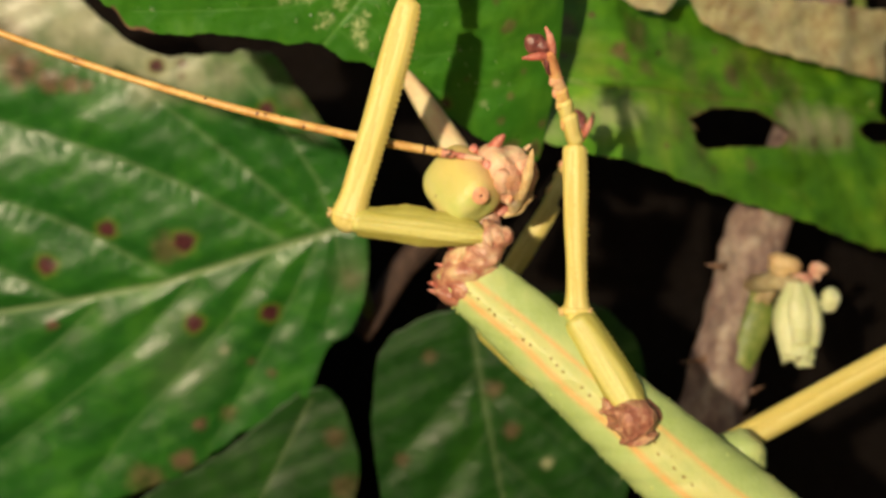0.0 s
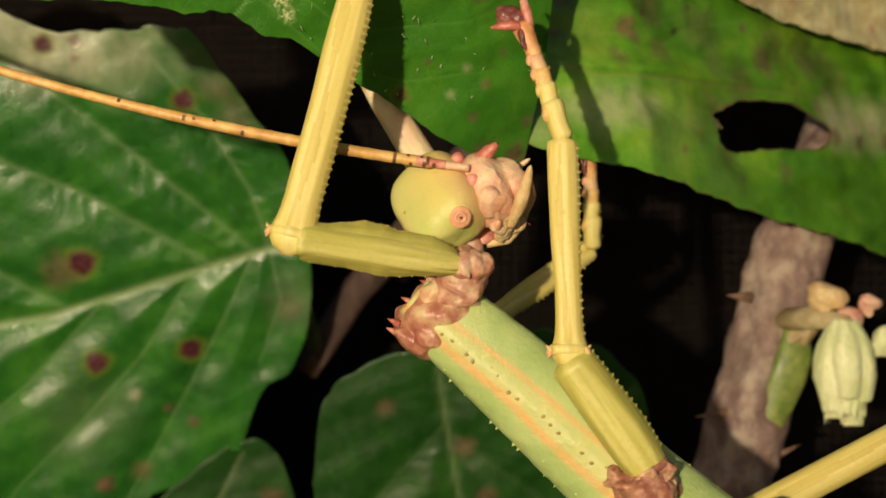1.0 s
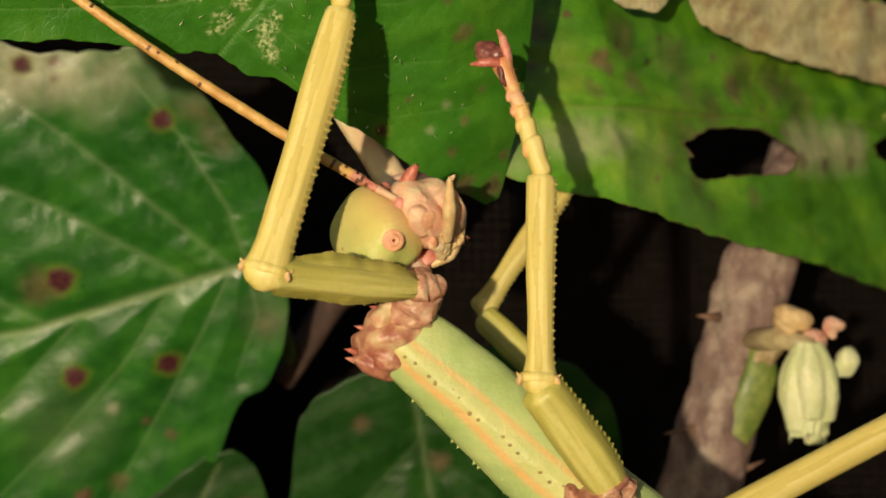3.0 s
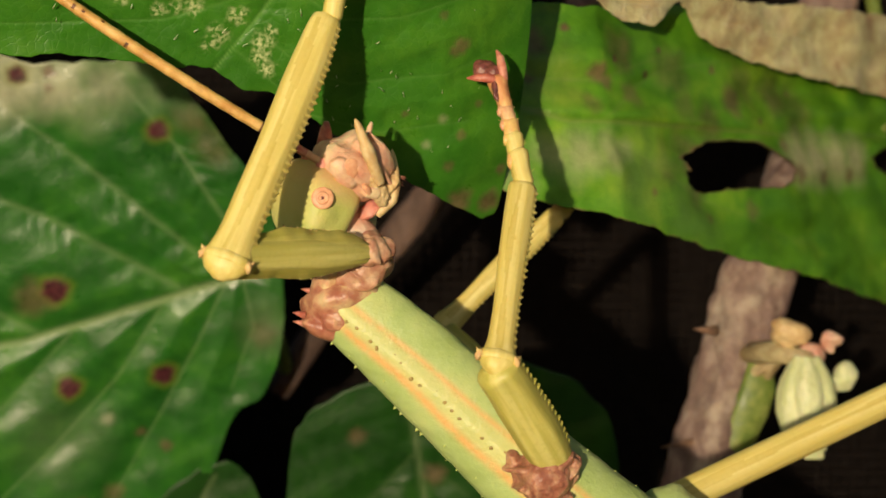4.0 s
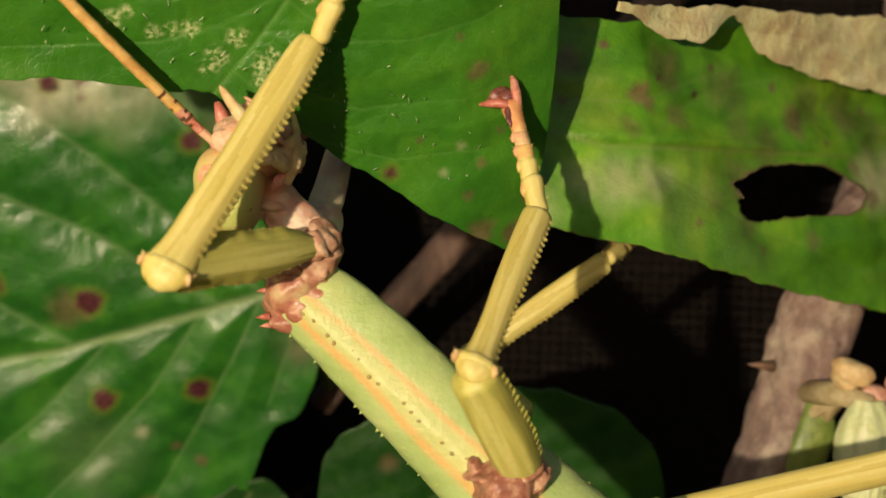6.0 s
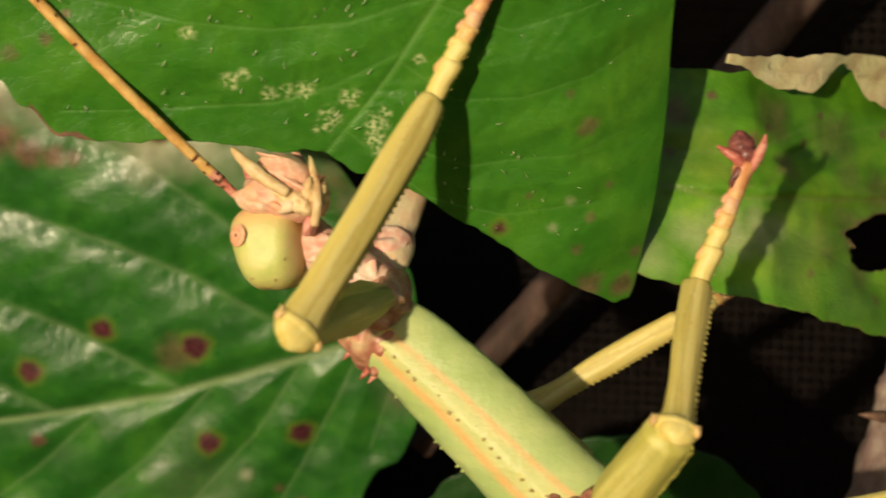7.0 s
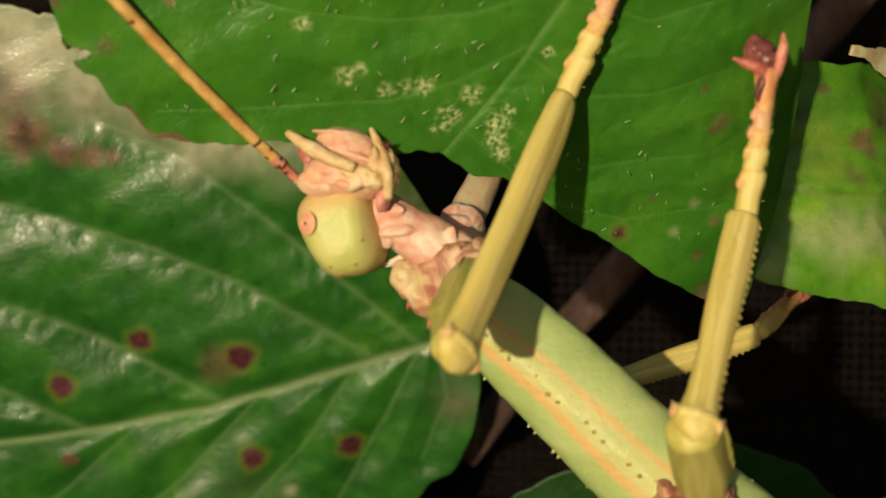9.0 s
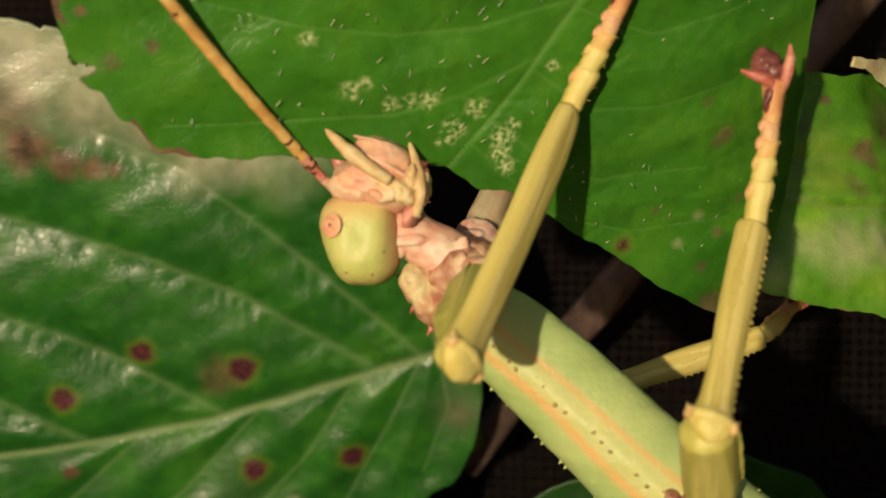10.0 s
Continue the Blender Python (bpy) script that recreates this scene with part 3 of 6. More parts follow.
leaf_hairs()
right = leaf_blade(
    "leaf", sprig, plane_pose(2.38, 12.29, 1.69, 0.1, -0.1, 43.0),
    [(-2.10, 0.50), (-2.0, 0.66), (-1.80, 0.86), (-1.5, 0.84), (-0.74, 0.86), (0.0, 1.0), (1.1, 1.06), (2.2, 1.1), (3.4, 1.2), (5.0, 1.3)],
    [(-2.10, -0.84), (-1.98, -0.97), (-1.8, -1.04), (-1.5, -1.10), (-1.1, -1.18), (0.2, -1.46), (2.4, -1.84), (4.34, -2.19), (5.0, -2.2)],
    [(0.03, [(-2.0, -0.1), (-1.33, -0.30), (0.2, -0.26), (2.1, -0.22), (5.0, -0.05)]), (0.02, [(-1.2, -0.36), (0, 0.3), (1.5, 0.6), (3, 0.8)]), (0.02, [(0, -0.3), (1.6, 0.15), (3.6, 0.4)]), (0.02, [(-1, -0.4), (0.5, -1.0), (2.5, -1.5)]), (0.02, [(-1.9, 0.1), (-1.0, 0.12), (0.2, 0.5)])],
    LEAF_OLD, "old green bramble leaf with holes and brown blotches", 0.030,
    browns=[(-1.55, 0.45, 0.13, 0.7), (-0.95, 0.20, 0.10, 0.8), (-0.85, 0.12, 0.08, 0.7), (-1.1, -0.12, 0.10, 0.45), (0.3, -0.05, 0.16, 0.35), (1.2, 0.1, 0.16, 0.75), (2.2, 0.25, 0.25, 0.5), (-0.2, 0.25, 0.04, 0.9), (0.05, 0.52, 0.035, 0.9), (0.9, 0.4, 0.045, 0.8), (-1.25, 0.62, 0.04, 0.9), (-0.72, 0.36, 0.05, 0.9), (1.7, -0.1, 0.04, 0.8), (-1.6, 0.1, 0.05, 0.7), (2.6, 0.3, 0.05, 0.8), (-0.35, -0.95, 0.04, 0.7), (0.5, -1.2, 0.05, 0.6), (2.4, -0.66, 0.10, 0.7), (3.0, -0.68, 0.09, 0.7), (3.6, -0.62, 0.09, 0.7), (2.2, -0.33, 0.08, 0.6), (0.7, -0.2, 0.2, 0.45), (-0.5, 0.02, 0.12, 0.5), (1.3, -1.1, 0.10, 0.5), (-1.9, 0.5, 0.2, 0.7), (-1.75, 0.75, 0.12, 0.6), (-1.4, 0.12, 0.3, 0.25), (0.25, -0.50, 0.22, 0.45), (0.40, -0.90, 0.16, 0.4), (-0.1, -0.66, 0.2, 0.3), (0.2, 0.32, 0.24, 0.4), (-0.6, 0.46, 0.2, 0.5), (1.5, 0.30, 0.22, 0.4), (2.6, 0.1, 0.3, 0.35)],
    pales=[(2.45, -0.5, 0.26, 1.0), (2.85, -0.48, 0.27, 1.0), (3.3, -0.45, 0.27, 0.95), (3.75, -0.42, 0.25, 0.9), (-1.50, -0.62, 0.16, 0.5), (-1.25, -0.62, 0.19, 0.65), (-0.95, -0.58, 0.17, 0.65), (-0.72, -0.55, 0.12, 0.5), (-1.35, -0.80, 0.14, 0.3), (-1.95, -0.80, 0.2, 0.4), (-0.6, -0.8, 0.4, 0.15), (0.2, -1.1, 0.4, 0.10)],
    holes=[(1.24, -0.61, 1.02, 0.26), (0.62, -0.76, 0.36, 0.17), (4.85, -0.40, 0.62, 0.17)],
    rim=(-2.1, 5.0, 0.03), teeth=(0.3, 0.015), quilt=0.05, thick=0.012, seed=3.1, ladder=0.0, bend=lambda x, z: 0.55 * np.clip(-0.9 - x, 0, 2) ** 1.3 + 0.22 * np.clip(z + 0.25, 0, 2) - 0.16 * np.clip(-0.25 - z, 0, 2) - 0.045 * np.exp(-(((z + 0.2) / 0.08) ** 2)) + 0.025 * np.sin(z * 19 + x * 0.7) * np.clip(z + 0.2, 0, 0.4) + 0.02 * np.sin(z * 11 - x * 0.9))
dry = leaf_blade(
    "dry_edge", right, pose(0, -0.0008, 0, 0, 0, 0),
    [(-1.57, 0.88), (-0.8, 0.95), (0.0, 1.05), (0.9, 1.11), (2.0, 1.2), (3.2, 1.3), (5.0, 1.42)],
    [(-1.57, 0.84), (-1.2, 0.76), (-0.93, 0.68), (-0.62, 0.67), (-0.43, 0.70), (-0.28, 0.80), (-0.05, 0.96), (0.17, 0.95), (0.49, 0.72), (0.9, 0.63), (1.42, 0.56), (2.0, 0.50), (3.0, 0.46), (5.0, 0.40)],
    [(0.03, [(-1, 0.85), (5, 0.95)]), (0.012, [(2.0, 1.0), (2.3, 0.4)]), (0.012, [(0.9, 1.0), (1.5, 0.6)])], DRY, "curled dry tan leaf margin", 0.03,
    browns=[(-1.3, 0.85, 0.15, 0.7), (-0.5, 0.72, 0.12, 0.5), (2.1, 0.6, 0.3, 0.4)],
    teeth=(0.21, 0.014), quilt=0.02, seed=5.0, bend=lambda x, z: -0.22 * np.clip(z - 0.65, 0, 2) + 0.02 * np.sin(x * 5) + 0.02 * np.sin(x * 2.3 + z * 9))

# both low leaves: shade from insect and upper leaf is put into their green
low = leaf_blade(
    "leaf", bramble, plane_pose(0.04, 14.05, -2.44, 11.8, -1.2, 5.8),
    [(-1.72, -0.4), (-1.66, 0.25), (-1.50, 0.68), (-1.15, 0.98), (-0.57, 1.18), (0.3, 1.35), (1.2, 1.25), (1.8, 0.9), (2.1, 0.4), (2.18, 0.0)],
    [(-1.72, -0.6), (-1.6, -1.6), (-1.0, -3.0), (-0.3, -3.9), (0.3, -4.2), (1.0, -3.6), (1.6, -2.4), (2.05, -1.0), (2.18, -0.2)],
    [(0.04, [(-0.3, 0.95), (-0.11, -0.34), (0.13, -1.63), (0.3, -4.0)]), (0.02, [(-0.2, 0.3), (-1.0, -0.6), (-1.5, -1.2)]), (0.02, [(-0.05, -0.6), (-0.8, -1.6), (-1.1, -2.4)]), (0.02, [(-0.2, 0.2), (0.8, -0.6), (1.7, -1.4)]), (0.02, [(0, -0.9), (0.8, -1.7), (1.3, -2.6)])],
    LEAF_SHADED, "bramble leaf below the insect, its green darkened for shade", 0.04,
    browns=[(0.0, 0.0, 0.12, 0.5), (0.25, -0.6, 0.12, 0.5), (-1.3, -1.0, 0.1, 0.5), (-0.9, 0.5, 0.1, 0.35)], pales=[(0.75, -1.1, 0.07, 0.9)], quilt=0.06, seed=4.4, teeth=(0.4, 0.03))
low_b = leaf_blade(
    "leaf", bramble, plane_pose(-3.2, 15.2, -3.2, 11.8, -1.2, 5.8),
    [(-2.6, -1.6), (-2.0, -0.9), (-1.33, -0.55), (-0.54, -0.05), (0.2, 0.5), (0.6, 0.66), (1.0, 0.3), (1.2, -0.4)],
    [(-2.6, -1.8), (-2.2, -2.6), (-1.5, -3.4), (-0.7, -3.6), (0.0, -3.3), (0.6, -2.5), (1.0, -1.6), (1.2, -0.7)],
    [(0.03, [(0.5, 0.5), (-0.3, -1.0), (-0.8, -3.0)])], LEAF_SHADED, "small leaf half hidden under the broad leaf, coloured darker for shade", 0.05,
    browns=[(0.85, -0.1, 0.15, 0.5), (1.0, -0.9, 0.2, 0.5)], seed=6.1)


def stem(name, pts, r0, r1, material, label="", wob=0.12, sides=14, plant=None):
    bm = bmesh.new()
    fine = []
    n = (len(pts) - 1) * 6
    for i in range(n + 1):
        u = i / 6
        k = min(int(u), len(pts) - 2)
        p0, p1 = Vector(pts[k]), Vector(pts[k + 1])
        p = p0.lerp(p1, u - k)
        r = r0 + (r1 - r0) * i / n
        fine.append((p, r, r))
    ring_tube(bm, fine, sides, lambda q, s: 1 + wob * noise.noise((math.cos(q) * 1.5, math.sin(q) * 1.5, s * 9)) + 0.05 * math.cos(5 * q))
    return part(name, bm, material, plant or bramble, label)


# petioles run back to the hidden stems
stem("petiole", [(-2.15, 14.65, -0.05), (-2.1, 15.1, -0.4), (-1.95, 15.7, -1.1), (-1.9, 16.2, -1.6)], 0.07, 0.10, SHOOT)
stem("petiole", [(-0.28, 14.35, -1.6), (-0.35, 16.5, -2.7), (-0.5, 18.9, -3.6)], 0.06, 0.09, SHOOT)
stem("petiole", [(-0.6, 8.9, 4.4), (-0.2, 9.6, 5.0), (1.2, 12.0, 5.4), (4.0, 14.6, 5.2), (3.6, 14.8, 9.0)], 0.07, 0.13, SHOOT, plant=sprig)
stem("petiole", [(5.8, 15.6, 1.7), (6.0, 16.0, 2.4), (5.6, 15.6, 3.8), (4.0, 14.6, 5.2)], 0.07, 0.1, SHOOT, plant=sprig)
stem("petiole", [(-2.9, 15.4, -2.75), (-2.8, 16.4, -3.2), (-2.6, 18.9, -4.2)], 0.05, 0.07, SHOOT)
stem("twig", [(-2.05, 16.2, -1.75), (-1.35, 16.0, -0.7), (-0.49, 15.8, 0.25), (0.9, 16.0, 1.95), (2.27, 16.0, 3.66), (3.9, 15.0, 5.8)], 0.18, 0.28, TWIG, "blurred dry brown twig")
cane = stem("cane", [(2.6, 13.9, -5.5), (2.85, 13.9, -3.6), (3.12, 13.9, -2.5), (3.45, 13.9, -1.2), (3.82, 13.95, -0.1), (4.3, 14.8, 0.6), (4.75, 15.5, 1.4), (5.2, 16.0, 3.0), (5.6, 16.2, 6.0)], 0.44, 0.40, BARK, "thorny grey-brown woody cane", 0.2, 24, briar)
organic(cane, 0.035, 0.10, 0.5)


def cane_parts():
    for a, b in (((3.2, 13.65, -0.75), (2.92, 13.52, -0.72)), ((3.05, 13.7, -2.0), (2.55, 13.5, -2.05)), ((3.35, 13.8, -2.6), (3.75, 13.6, -2.35)), ((3.3, 13.8, -3.0), (3.62, 13.6, -2.7)), ((4.0, 14.3, 0.3), (3.70, 14.05, 0.36))):
        bm = bmesh.new()
        spike(bm, a, b, 0.065, 10)
        part("thorn", bm, THORN, cane)
    bm = bmesh.new()
    ring_tube(bm, [((3.66, 13.60, -0.92), 0.05, 0.03), ((3.68, 13.54, -1.1), 0.13, 0.06), ((3.66, 13.50, -1.35), 0.18, 0.07), ((3.57, 13.50, -1.62), 0.19, 0.07), ((3.46, 13.52, -1.90), 0.18, 0.07), ((3.36, 13.55, -2.2), 0.13, 0.06), ((3.28, 13.60, -2.5), 0.06, 0.04)], 18, lambda q, s: 1 + 0.09 * math.sin(2 * q + 4 * s))
    part("bud_scale", bm, SHOOT, cane, "fresh green shoot leaf")
    bud = bmesh.new()
    rng = random.Random(8)
    for ring, count, reach in ((0.125, 6, 0.92), (0.07, 4, 1.0)):
        for k in range(count):
            q = 2 * math.pi * (k + 0.3 * ring * 10) / count
            ln = reach * rng.uniform(0.84, 1.10)
            pts = []
            for i in range(9):
                u = i / 8
                r = ring * (0.35 + 1.0 * math.sin(min(1, u * 1.5 + 0.1) * 1.57)) * (1 + 0.2 * max(0, u - 0.6))
                wide = 0.16 * math.sin(math.pi * min(1, 0.14 + u * 0.52)) ** 0.7 * (1 - 0.3 * max(0, u - 0.7) / 0.3)
                pts.append(((4.02 + r * math.cos(q) + 0.01 * math.sin(5 * u + k), 12.95 + r * math.sin(q), -0.98 - ln * u), wide, wide * 0.8))
            ring_tube(bud, pts, 16, lambda a, u: 1 + 0.02 * math.cos(6 * a) + 0.03 * math.sin(9 * u + 3 * a))
    for k in range(16):
        q = 2 * math.pi * k / 16 + rng.uniform(-0.15, 0.15)
        a = Vector((4.02 + 0.17 * math.cos(q), 12.95 + 0.17 * math.sin(q), -1.76 + rng.uniform(-0.08, 0.04)))
        spike(bud, a, a + Vector((0.05 * math.cos(q) + rng.uniform(-0.03, 0.03), 0.05 * math.sin(q), -rng.uniform(0.16, 0.34))), 0.050, 8)
    organic(part("flower_bud", bud, BUD, cane, "cream-green hanging flower bud with ragged tips"), 0.014, 0.02, 0.12)
    bm = bmesh.new()
    ring_tube(bm, [((3.55, 13.6, -1.0), 0.13, 0.12), ((3.8, 13.2, -0.95), 0.13, 0.12), ((4.0, 12.95, -1.0), 0.12, 0.11), ((4.03, 12.95, -1.25), 0.14, 0.12)], 14, lambda q, s: 1 + 0.12 * math.sin(3 * q + 8 * s))
    part("bud_stalk", bm, BRACT, cane)
    for c, r, m in (((3.90, 13.1, -0.72), (0.22, 0.14, 0.13), OCHRE), ((4.48, 13.1, -1.2), (0.13, 0.12, 0.18), BUD), ((4.12, 13.1, -0.95), (0.17, 0.14, 0.11), PETAL), ((4.32, 13.0, -0.78), (0.13, 0.08, 0.07), PETAL), ((3.80, 13.5, -1.05), (0.12, 0.15, 0.24), BRACT)):
        bm = bmesh.new()
        blob(bm, c, r, (0, 20, 0), 24, 0.2, 3.0)
        blob(bm, Vector(c) + Vector((-0.06, 0.03, -0.07)), (r[0] * 0.8, r[1] * 0.8, r[2] * 0.9), (0, 50, 0), 16, 0.4, 5.0)
        organic(part("bract", bm, m, cane), 0.016, 0.012, 0.15)


cane_parts()

# ---- the stick insect ----
PATHS = {
    "insect": [
        (0, 0.00577, 0.09005, -0.01676, 0.0, -0.0, 0.0), (0.2, 0.00606, 0.09259, -0.01647, 0.0, -0.0, 0.0), (0.5, 0.00626, 0.09850, -0.01563, 0.0, -0.0, 0.0),
        (1, 0.00662, 0.09850, -0.01555, 0.0, -0.0, 0.0), (1.5, 0.00671, 0.09850, -0.01540, 0.0, -0.0, 0.0), (2, 0.00705, 0.09850, -0.01556, 0.0, -0.0, 0.0),
        (2.5, 0.00631, 0.09850, -0.01508, 0.0, -0.0, 0.0), (3, 0.00521, 0.09850, -0.01445, 0.0, -0.0, 0.0), (3.2, 0.00411, 0.09850, -0.01325, 0.0, -0.0, 0.0),
        (4.5, 0.00029, 0.09850, -0.00999, 0.0, -0.0, 0.0), (5, 0.00024, 0.09850, -0.00909, 0.0, -0.0, 0.0), (5.2, -0.00018, 0.09850, -0.00761, 0.0, -0.0, 0.0),
        (6.3, -0.00282, 0.09850, -0.00620, 0.0, -0.0, 0.0), (6.5, -0.00315, 0.09850, -0.00573, 0.0, -0.0, 0.0), (6.8, -0.00410, 0.09850, -0.00532, 0.0, -0.0, 0.0),
        (7, -0.00473, 0.09850, -0.00504, 0.0, -0.0, 0.0), (7.5, -0.00527, 0.09850, -0.00434, 0.0, -0.0, 0.0), (8, -0.00666, 0.09850, -0.00329, 0.0, -0.0, 0.0),
        (8.5, -0.00716, 0.09850, -0.00264, 0.0, -0.0, 0.0), (9, -0.00740, 0.09850, -0.00227, 0.0, -0.0, 0.0), (9.5, -0.00727, 0.09850, -0.00225, 0.0, -0.0, 0.0),
        (10, -0.00733, 0.09850, -0.00211, 0.0, -0.0, 0.0),
    ],
    "prothorax": [
        (0, -0.00748, 0.00047, 0.00899, -7.0, -58.1, 8.2), (0.2, -0.00752, 0.00048, 0.00878, -7.2, -57.2, 8.6), (0.5, -0.00757, 0.00050, 0.00849, -6.6, -51.5, 8.5),
        (1, -0.00736, 0.00050, 0.00818, -5.9, -48.1, 7.9), (1.5, -0.00724, 0.00050, 0.00831, -5.4, -47.8, 7.2), (2, -0.00743, 0.00050, 0.00835, -5.9, -50.5, 7.6),
        (2.5, -0.00764, 0.00050, 0.00824, -6.6, -53.0, 8.2), (3, -0.00818, 0.00050, 0.00835, -8.2, -58.2, 9.7), (3.2, -0.00771, 0.00050, 0.00809, -6.9, -53.5, 8.6),
        (4.5, -0.00790, 0.00050, 0.00936, -10.5, -67.2, 11.3), (5, -0.00798, 0.00050, 0.00961, -12.3, -68.0, 13.2), (5.2, -0.00783, 0.00050, 0.00904, -13.1, -66.3, 14.2),
        (6.3, -0.00845, 0.00050, 0.00905, -101.3, -83.4, 101.2), (6.5, -0.00860, 0.00050, 0.00893, -137.4, -80.2, 136.9), (6.8, -0.00926, 0.00050, 0.00869, -167.5, -63.7, 166.1),
        (7, -0.00970, 0.00050, 0.00853, -172.3, -54.2, 170.6), (7.5, -0.01080, 0.00050, 0.00884, -174.8, -46.9, 172.9), (8, -0.01073, 0.00050, 0.00988, -177.0, -35.7, 174.8),
        (8.5, -0.01065, 0.00050, 0.00953, -176.9, -35.1, 174.6), (9, -0.01092, 0.00050, 0.00961, -176.9, -35.2, 174.7), (9.5, -0.01075, 0.00050, 0.00971, -176.7, -36.8, 174.5),
        (10, -0.01076, 0.00050, 0.00980, -175.1, -45.2, 173.2),
    ],
    "coxa": [
        (0, -0.00635, -0.00071, 0.01074, 20.6, -54.6, -24.8), (0.2, -0.00647, -0.00072, 0.01062, 22.9, -57.4, -26.7), (0.5, -0.00660, -0.00076, 0.01045, 26.8, -60.4, -30.1),
        (1, -0.00632, -0.00076, 0.01034, 25.1, -61.2, -28.1), (1.5, -0.00637, -0.00076, 0.01046, 29.9, -64.3, -32.6), (2, -0.00648, -0.00076, 0.01052, 27.7, -63.2, -30.5),
        (2.5, -0.00651, -0.00076, 0.01039, 23.1, -59.6, -26.3), (3, -0.00702, -0.00076, 0.01050, 22.4, -59.0, -25.7), (3.2, -0.00652, -0.00076, 0.01014, 21.5, -57.4, -25.1),
        (4.5, -0.00653, -0.00076, 0.01110, 17.2, -49.6, -22.1), (5, -0.00697, -0.00076, 0.01124, 24.1, -54.7, -28.7), (5.2, -0.00684, -0.00076, 0.01068, 25.0, -55.4, -29.5),
        (6.3, -0.00747, -0.00076, 0.01051, 24.2, -52.1, -29.6), (6.5, -0.00757, -0.00076, 0.01037, 23.0, -51.0, -28.6), (6.8, -0.00798, -0.00076, 0.01000, 16.6, -43.0, -23.5),
        (7, -0.00824, -0.00076, 0.00975, 13.3, -38.0, -21.0), (7.5, -0.00959, -0.00076, 0.00988, 15.8, -37.8, -24.7), (8, -0.00897, -0.00076, 0.01063, 6.9, -22.3, -17.6),
        (8.5, -0.00878, -0.00076, 0.01066, 8.5, -30.0, -16.6), (9, -0.00915, -0.00076, 0.01033, 6.5, -21.1, -17.5), (9.5, -0.00913, -0.00076, 0.01053, 8.5, -25.7, -19.0),
        (10, -0.00913, -0.00076, 0.01063, 8.5, -25.8, -18.9),
    ],
    "neck": [
        (0, -0.00693, 0.00114, 0.01381, -60.8, 75.5, -61.6), (0.2, -0.00698, 0.00116, 0.01373, -65.2, 76.0, -65.8), (0.5, -0.00703, 0.00122, 0.01361, -71.4, 76.1, -71.9),
        (1, -0.00661, 0.00122, 0.01338, -82.4, 76.2, -82.6), (1.5, -0.00599, 0.00122, 0.01348, -128.3, 72.9, -127.0), (2, -0.00618, 0.00122, 0.01365, -124.7, 74.1, -123.6),
        (2.5, -0.00710, 0.00123, 0.01336, -62.4, 74.3, -63.2), (3, -0.00793, 0.00122, 0.01320, -44.5, 69.3, -46.4), (3.2, -0.00755, 0.00121, 0.01293, -39.8, 68.4, -41.9),
        (4.5, -0.00810, 0.00110, 0.01345, -20.9, 56.6, -24.6), (5, -0.00866, 0.00102, 0.01378, -16.0, 56.1, -19.0), (5.2, -0.00855, 0.00096, 0.01312, -14.0, 55.0, -16.9),
        (6.3, -0.01011, 0.00053, 0.01326, -0.6, 45.9, -0.8), (6.5, -0.01042, 0.00044, 0.01318, 0.9, 44.4, 1.3), (6.8, -0.01113, 0.00031, 0.01269, 2.4, 40.1, 3.7),
        (7, -0.01160, 0.00023, 0.01237, 3.1, 37.4, 5.1), (7.5, -0.01224, 0.00023, 0.01232, 4.2, 41.3, 6.4), (8, -0.01219, -0.00000, 0.01256, 4.7, 28.4, 9.9),
        (8.5, -0.01209, 0.00008, 0.01251, 3.8, 27.7, 8.2), (9, -0.01227, 0.00008, 0.01243, 4.6, 31.8, 8.7), (9.5, -0.01204, 0.00015, 0.01258, 4.2, 33.0, 7.6),
        (10, -0.01179, 0.00030, 0.01249, 2.6, 32.8, 4.9),
    ],
    "head": [
        (0, -0.00840, 0.00093, 0.01559, 46.0, 27.5, 65.9), (0.2, -0.00842, 0.00094, 0.01555, 46.8, 27.9, 66.3), (0.5, -0.00847, 0.00099, 0.01545, 48.0, 28.4, 66.8),
        (1, -0.00799, 0.00100, 0.01522, 50.8, 30.3, 67.7), (1.5, -0.00685, 0.00101, 0.01543, 57.1, 33.2, 70.5), (2, -0.00717, 0.00101, 0.01582, 61.7, 34.6, 73.0),
        (2.5, -0.00887, 0.00102, 0.01524, 54.1, 34.2, 67.9), (3, -0.00980, 0.00102, 0.01463, 34.8, 30.5, 53.8), (3.2, -0.00948, 0.00101, 0.01443, 30.9, 29.5, 50.6),
        (4.5, -0.01031, 0.00086, 0.01448, 11.2, 17.9, 32.8), (5, -0.01114, 0.00073, 0.01502, 10.0, 19.7, 27.7), (5.2, -0.01104, 0.00065, 0.01425, 8.1, 18.2, 24.4),
        (6.3, -0.01349, -0.00002, 0.01451, 1.0, 8.1, 7.0), (6.5, -0.01397, -0.00018, 0.01446, 0.4, 6.0, 4.0), (6.8, -0.01485, -0.00038, 0.01376, 0.0, 1.2, 0.4),
        (7, -0.01545, -0.00052, 0.01331, 0.1, -2.0, -2.0), (7.5, -0.01538, -0.00052, 0.01300, 0.1, -4.0, -2.0), (8, -0.01567, -0.00089, 0.01261, 1.4, -9.9, -8.1),
        (8.5, -0.01566, -0.00076, 0.01256, 0.9, -9.0, -6.1), (9, -0.01562, -0.00076, 0.01264, 1.2, -10.9, -6.1), (9.5, -0.01527, -0.00064, 0.01278, 0.6, -8.0, -4.0),
        (10, -0.01493, -0.00040, 0.01261, 0.0, -0.0, 0.0),
    ],
    "antenna": [
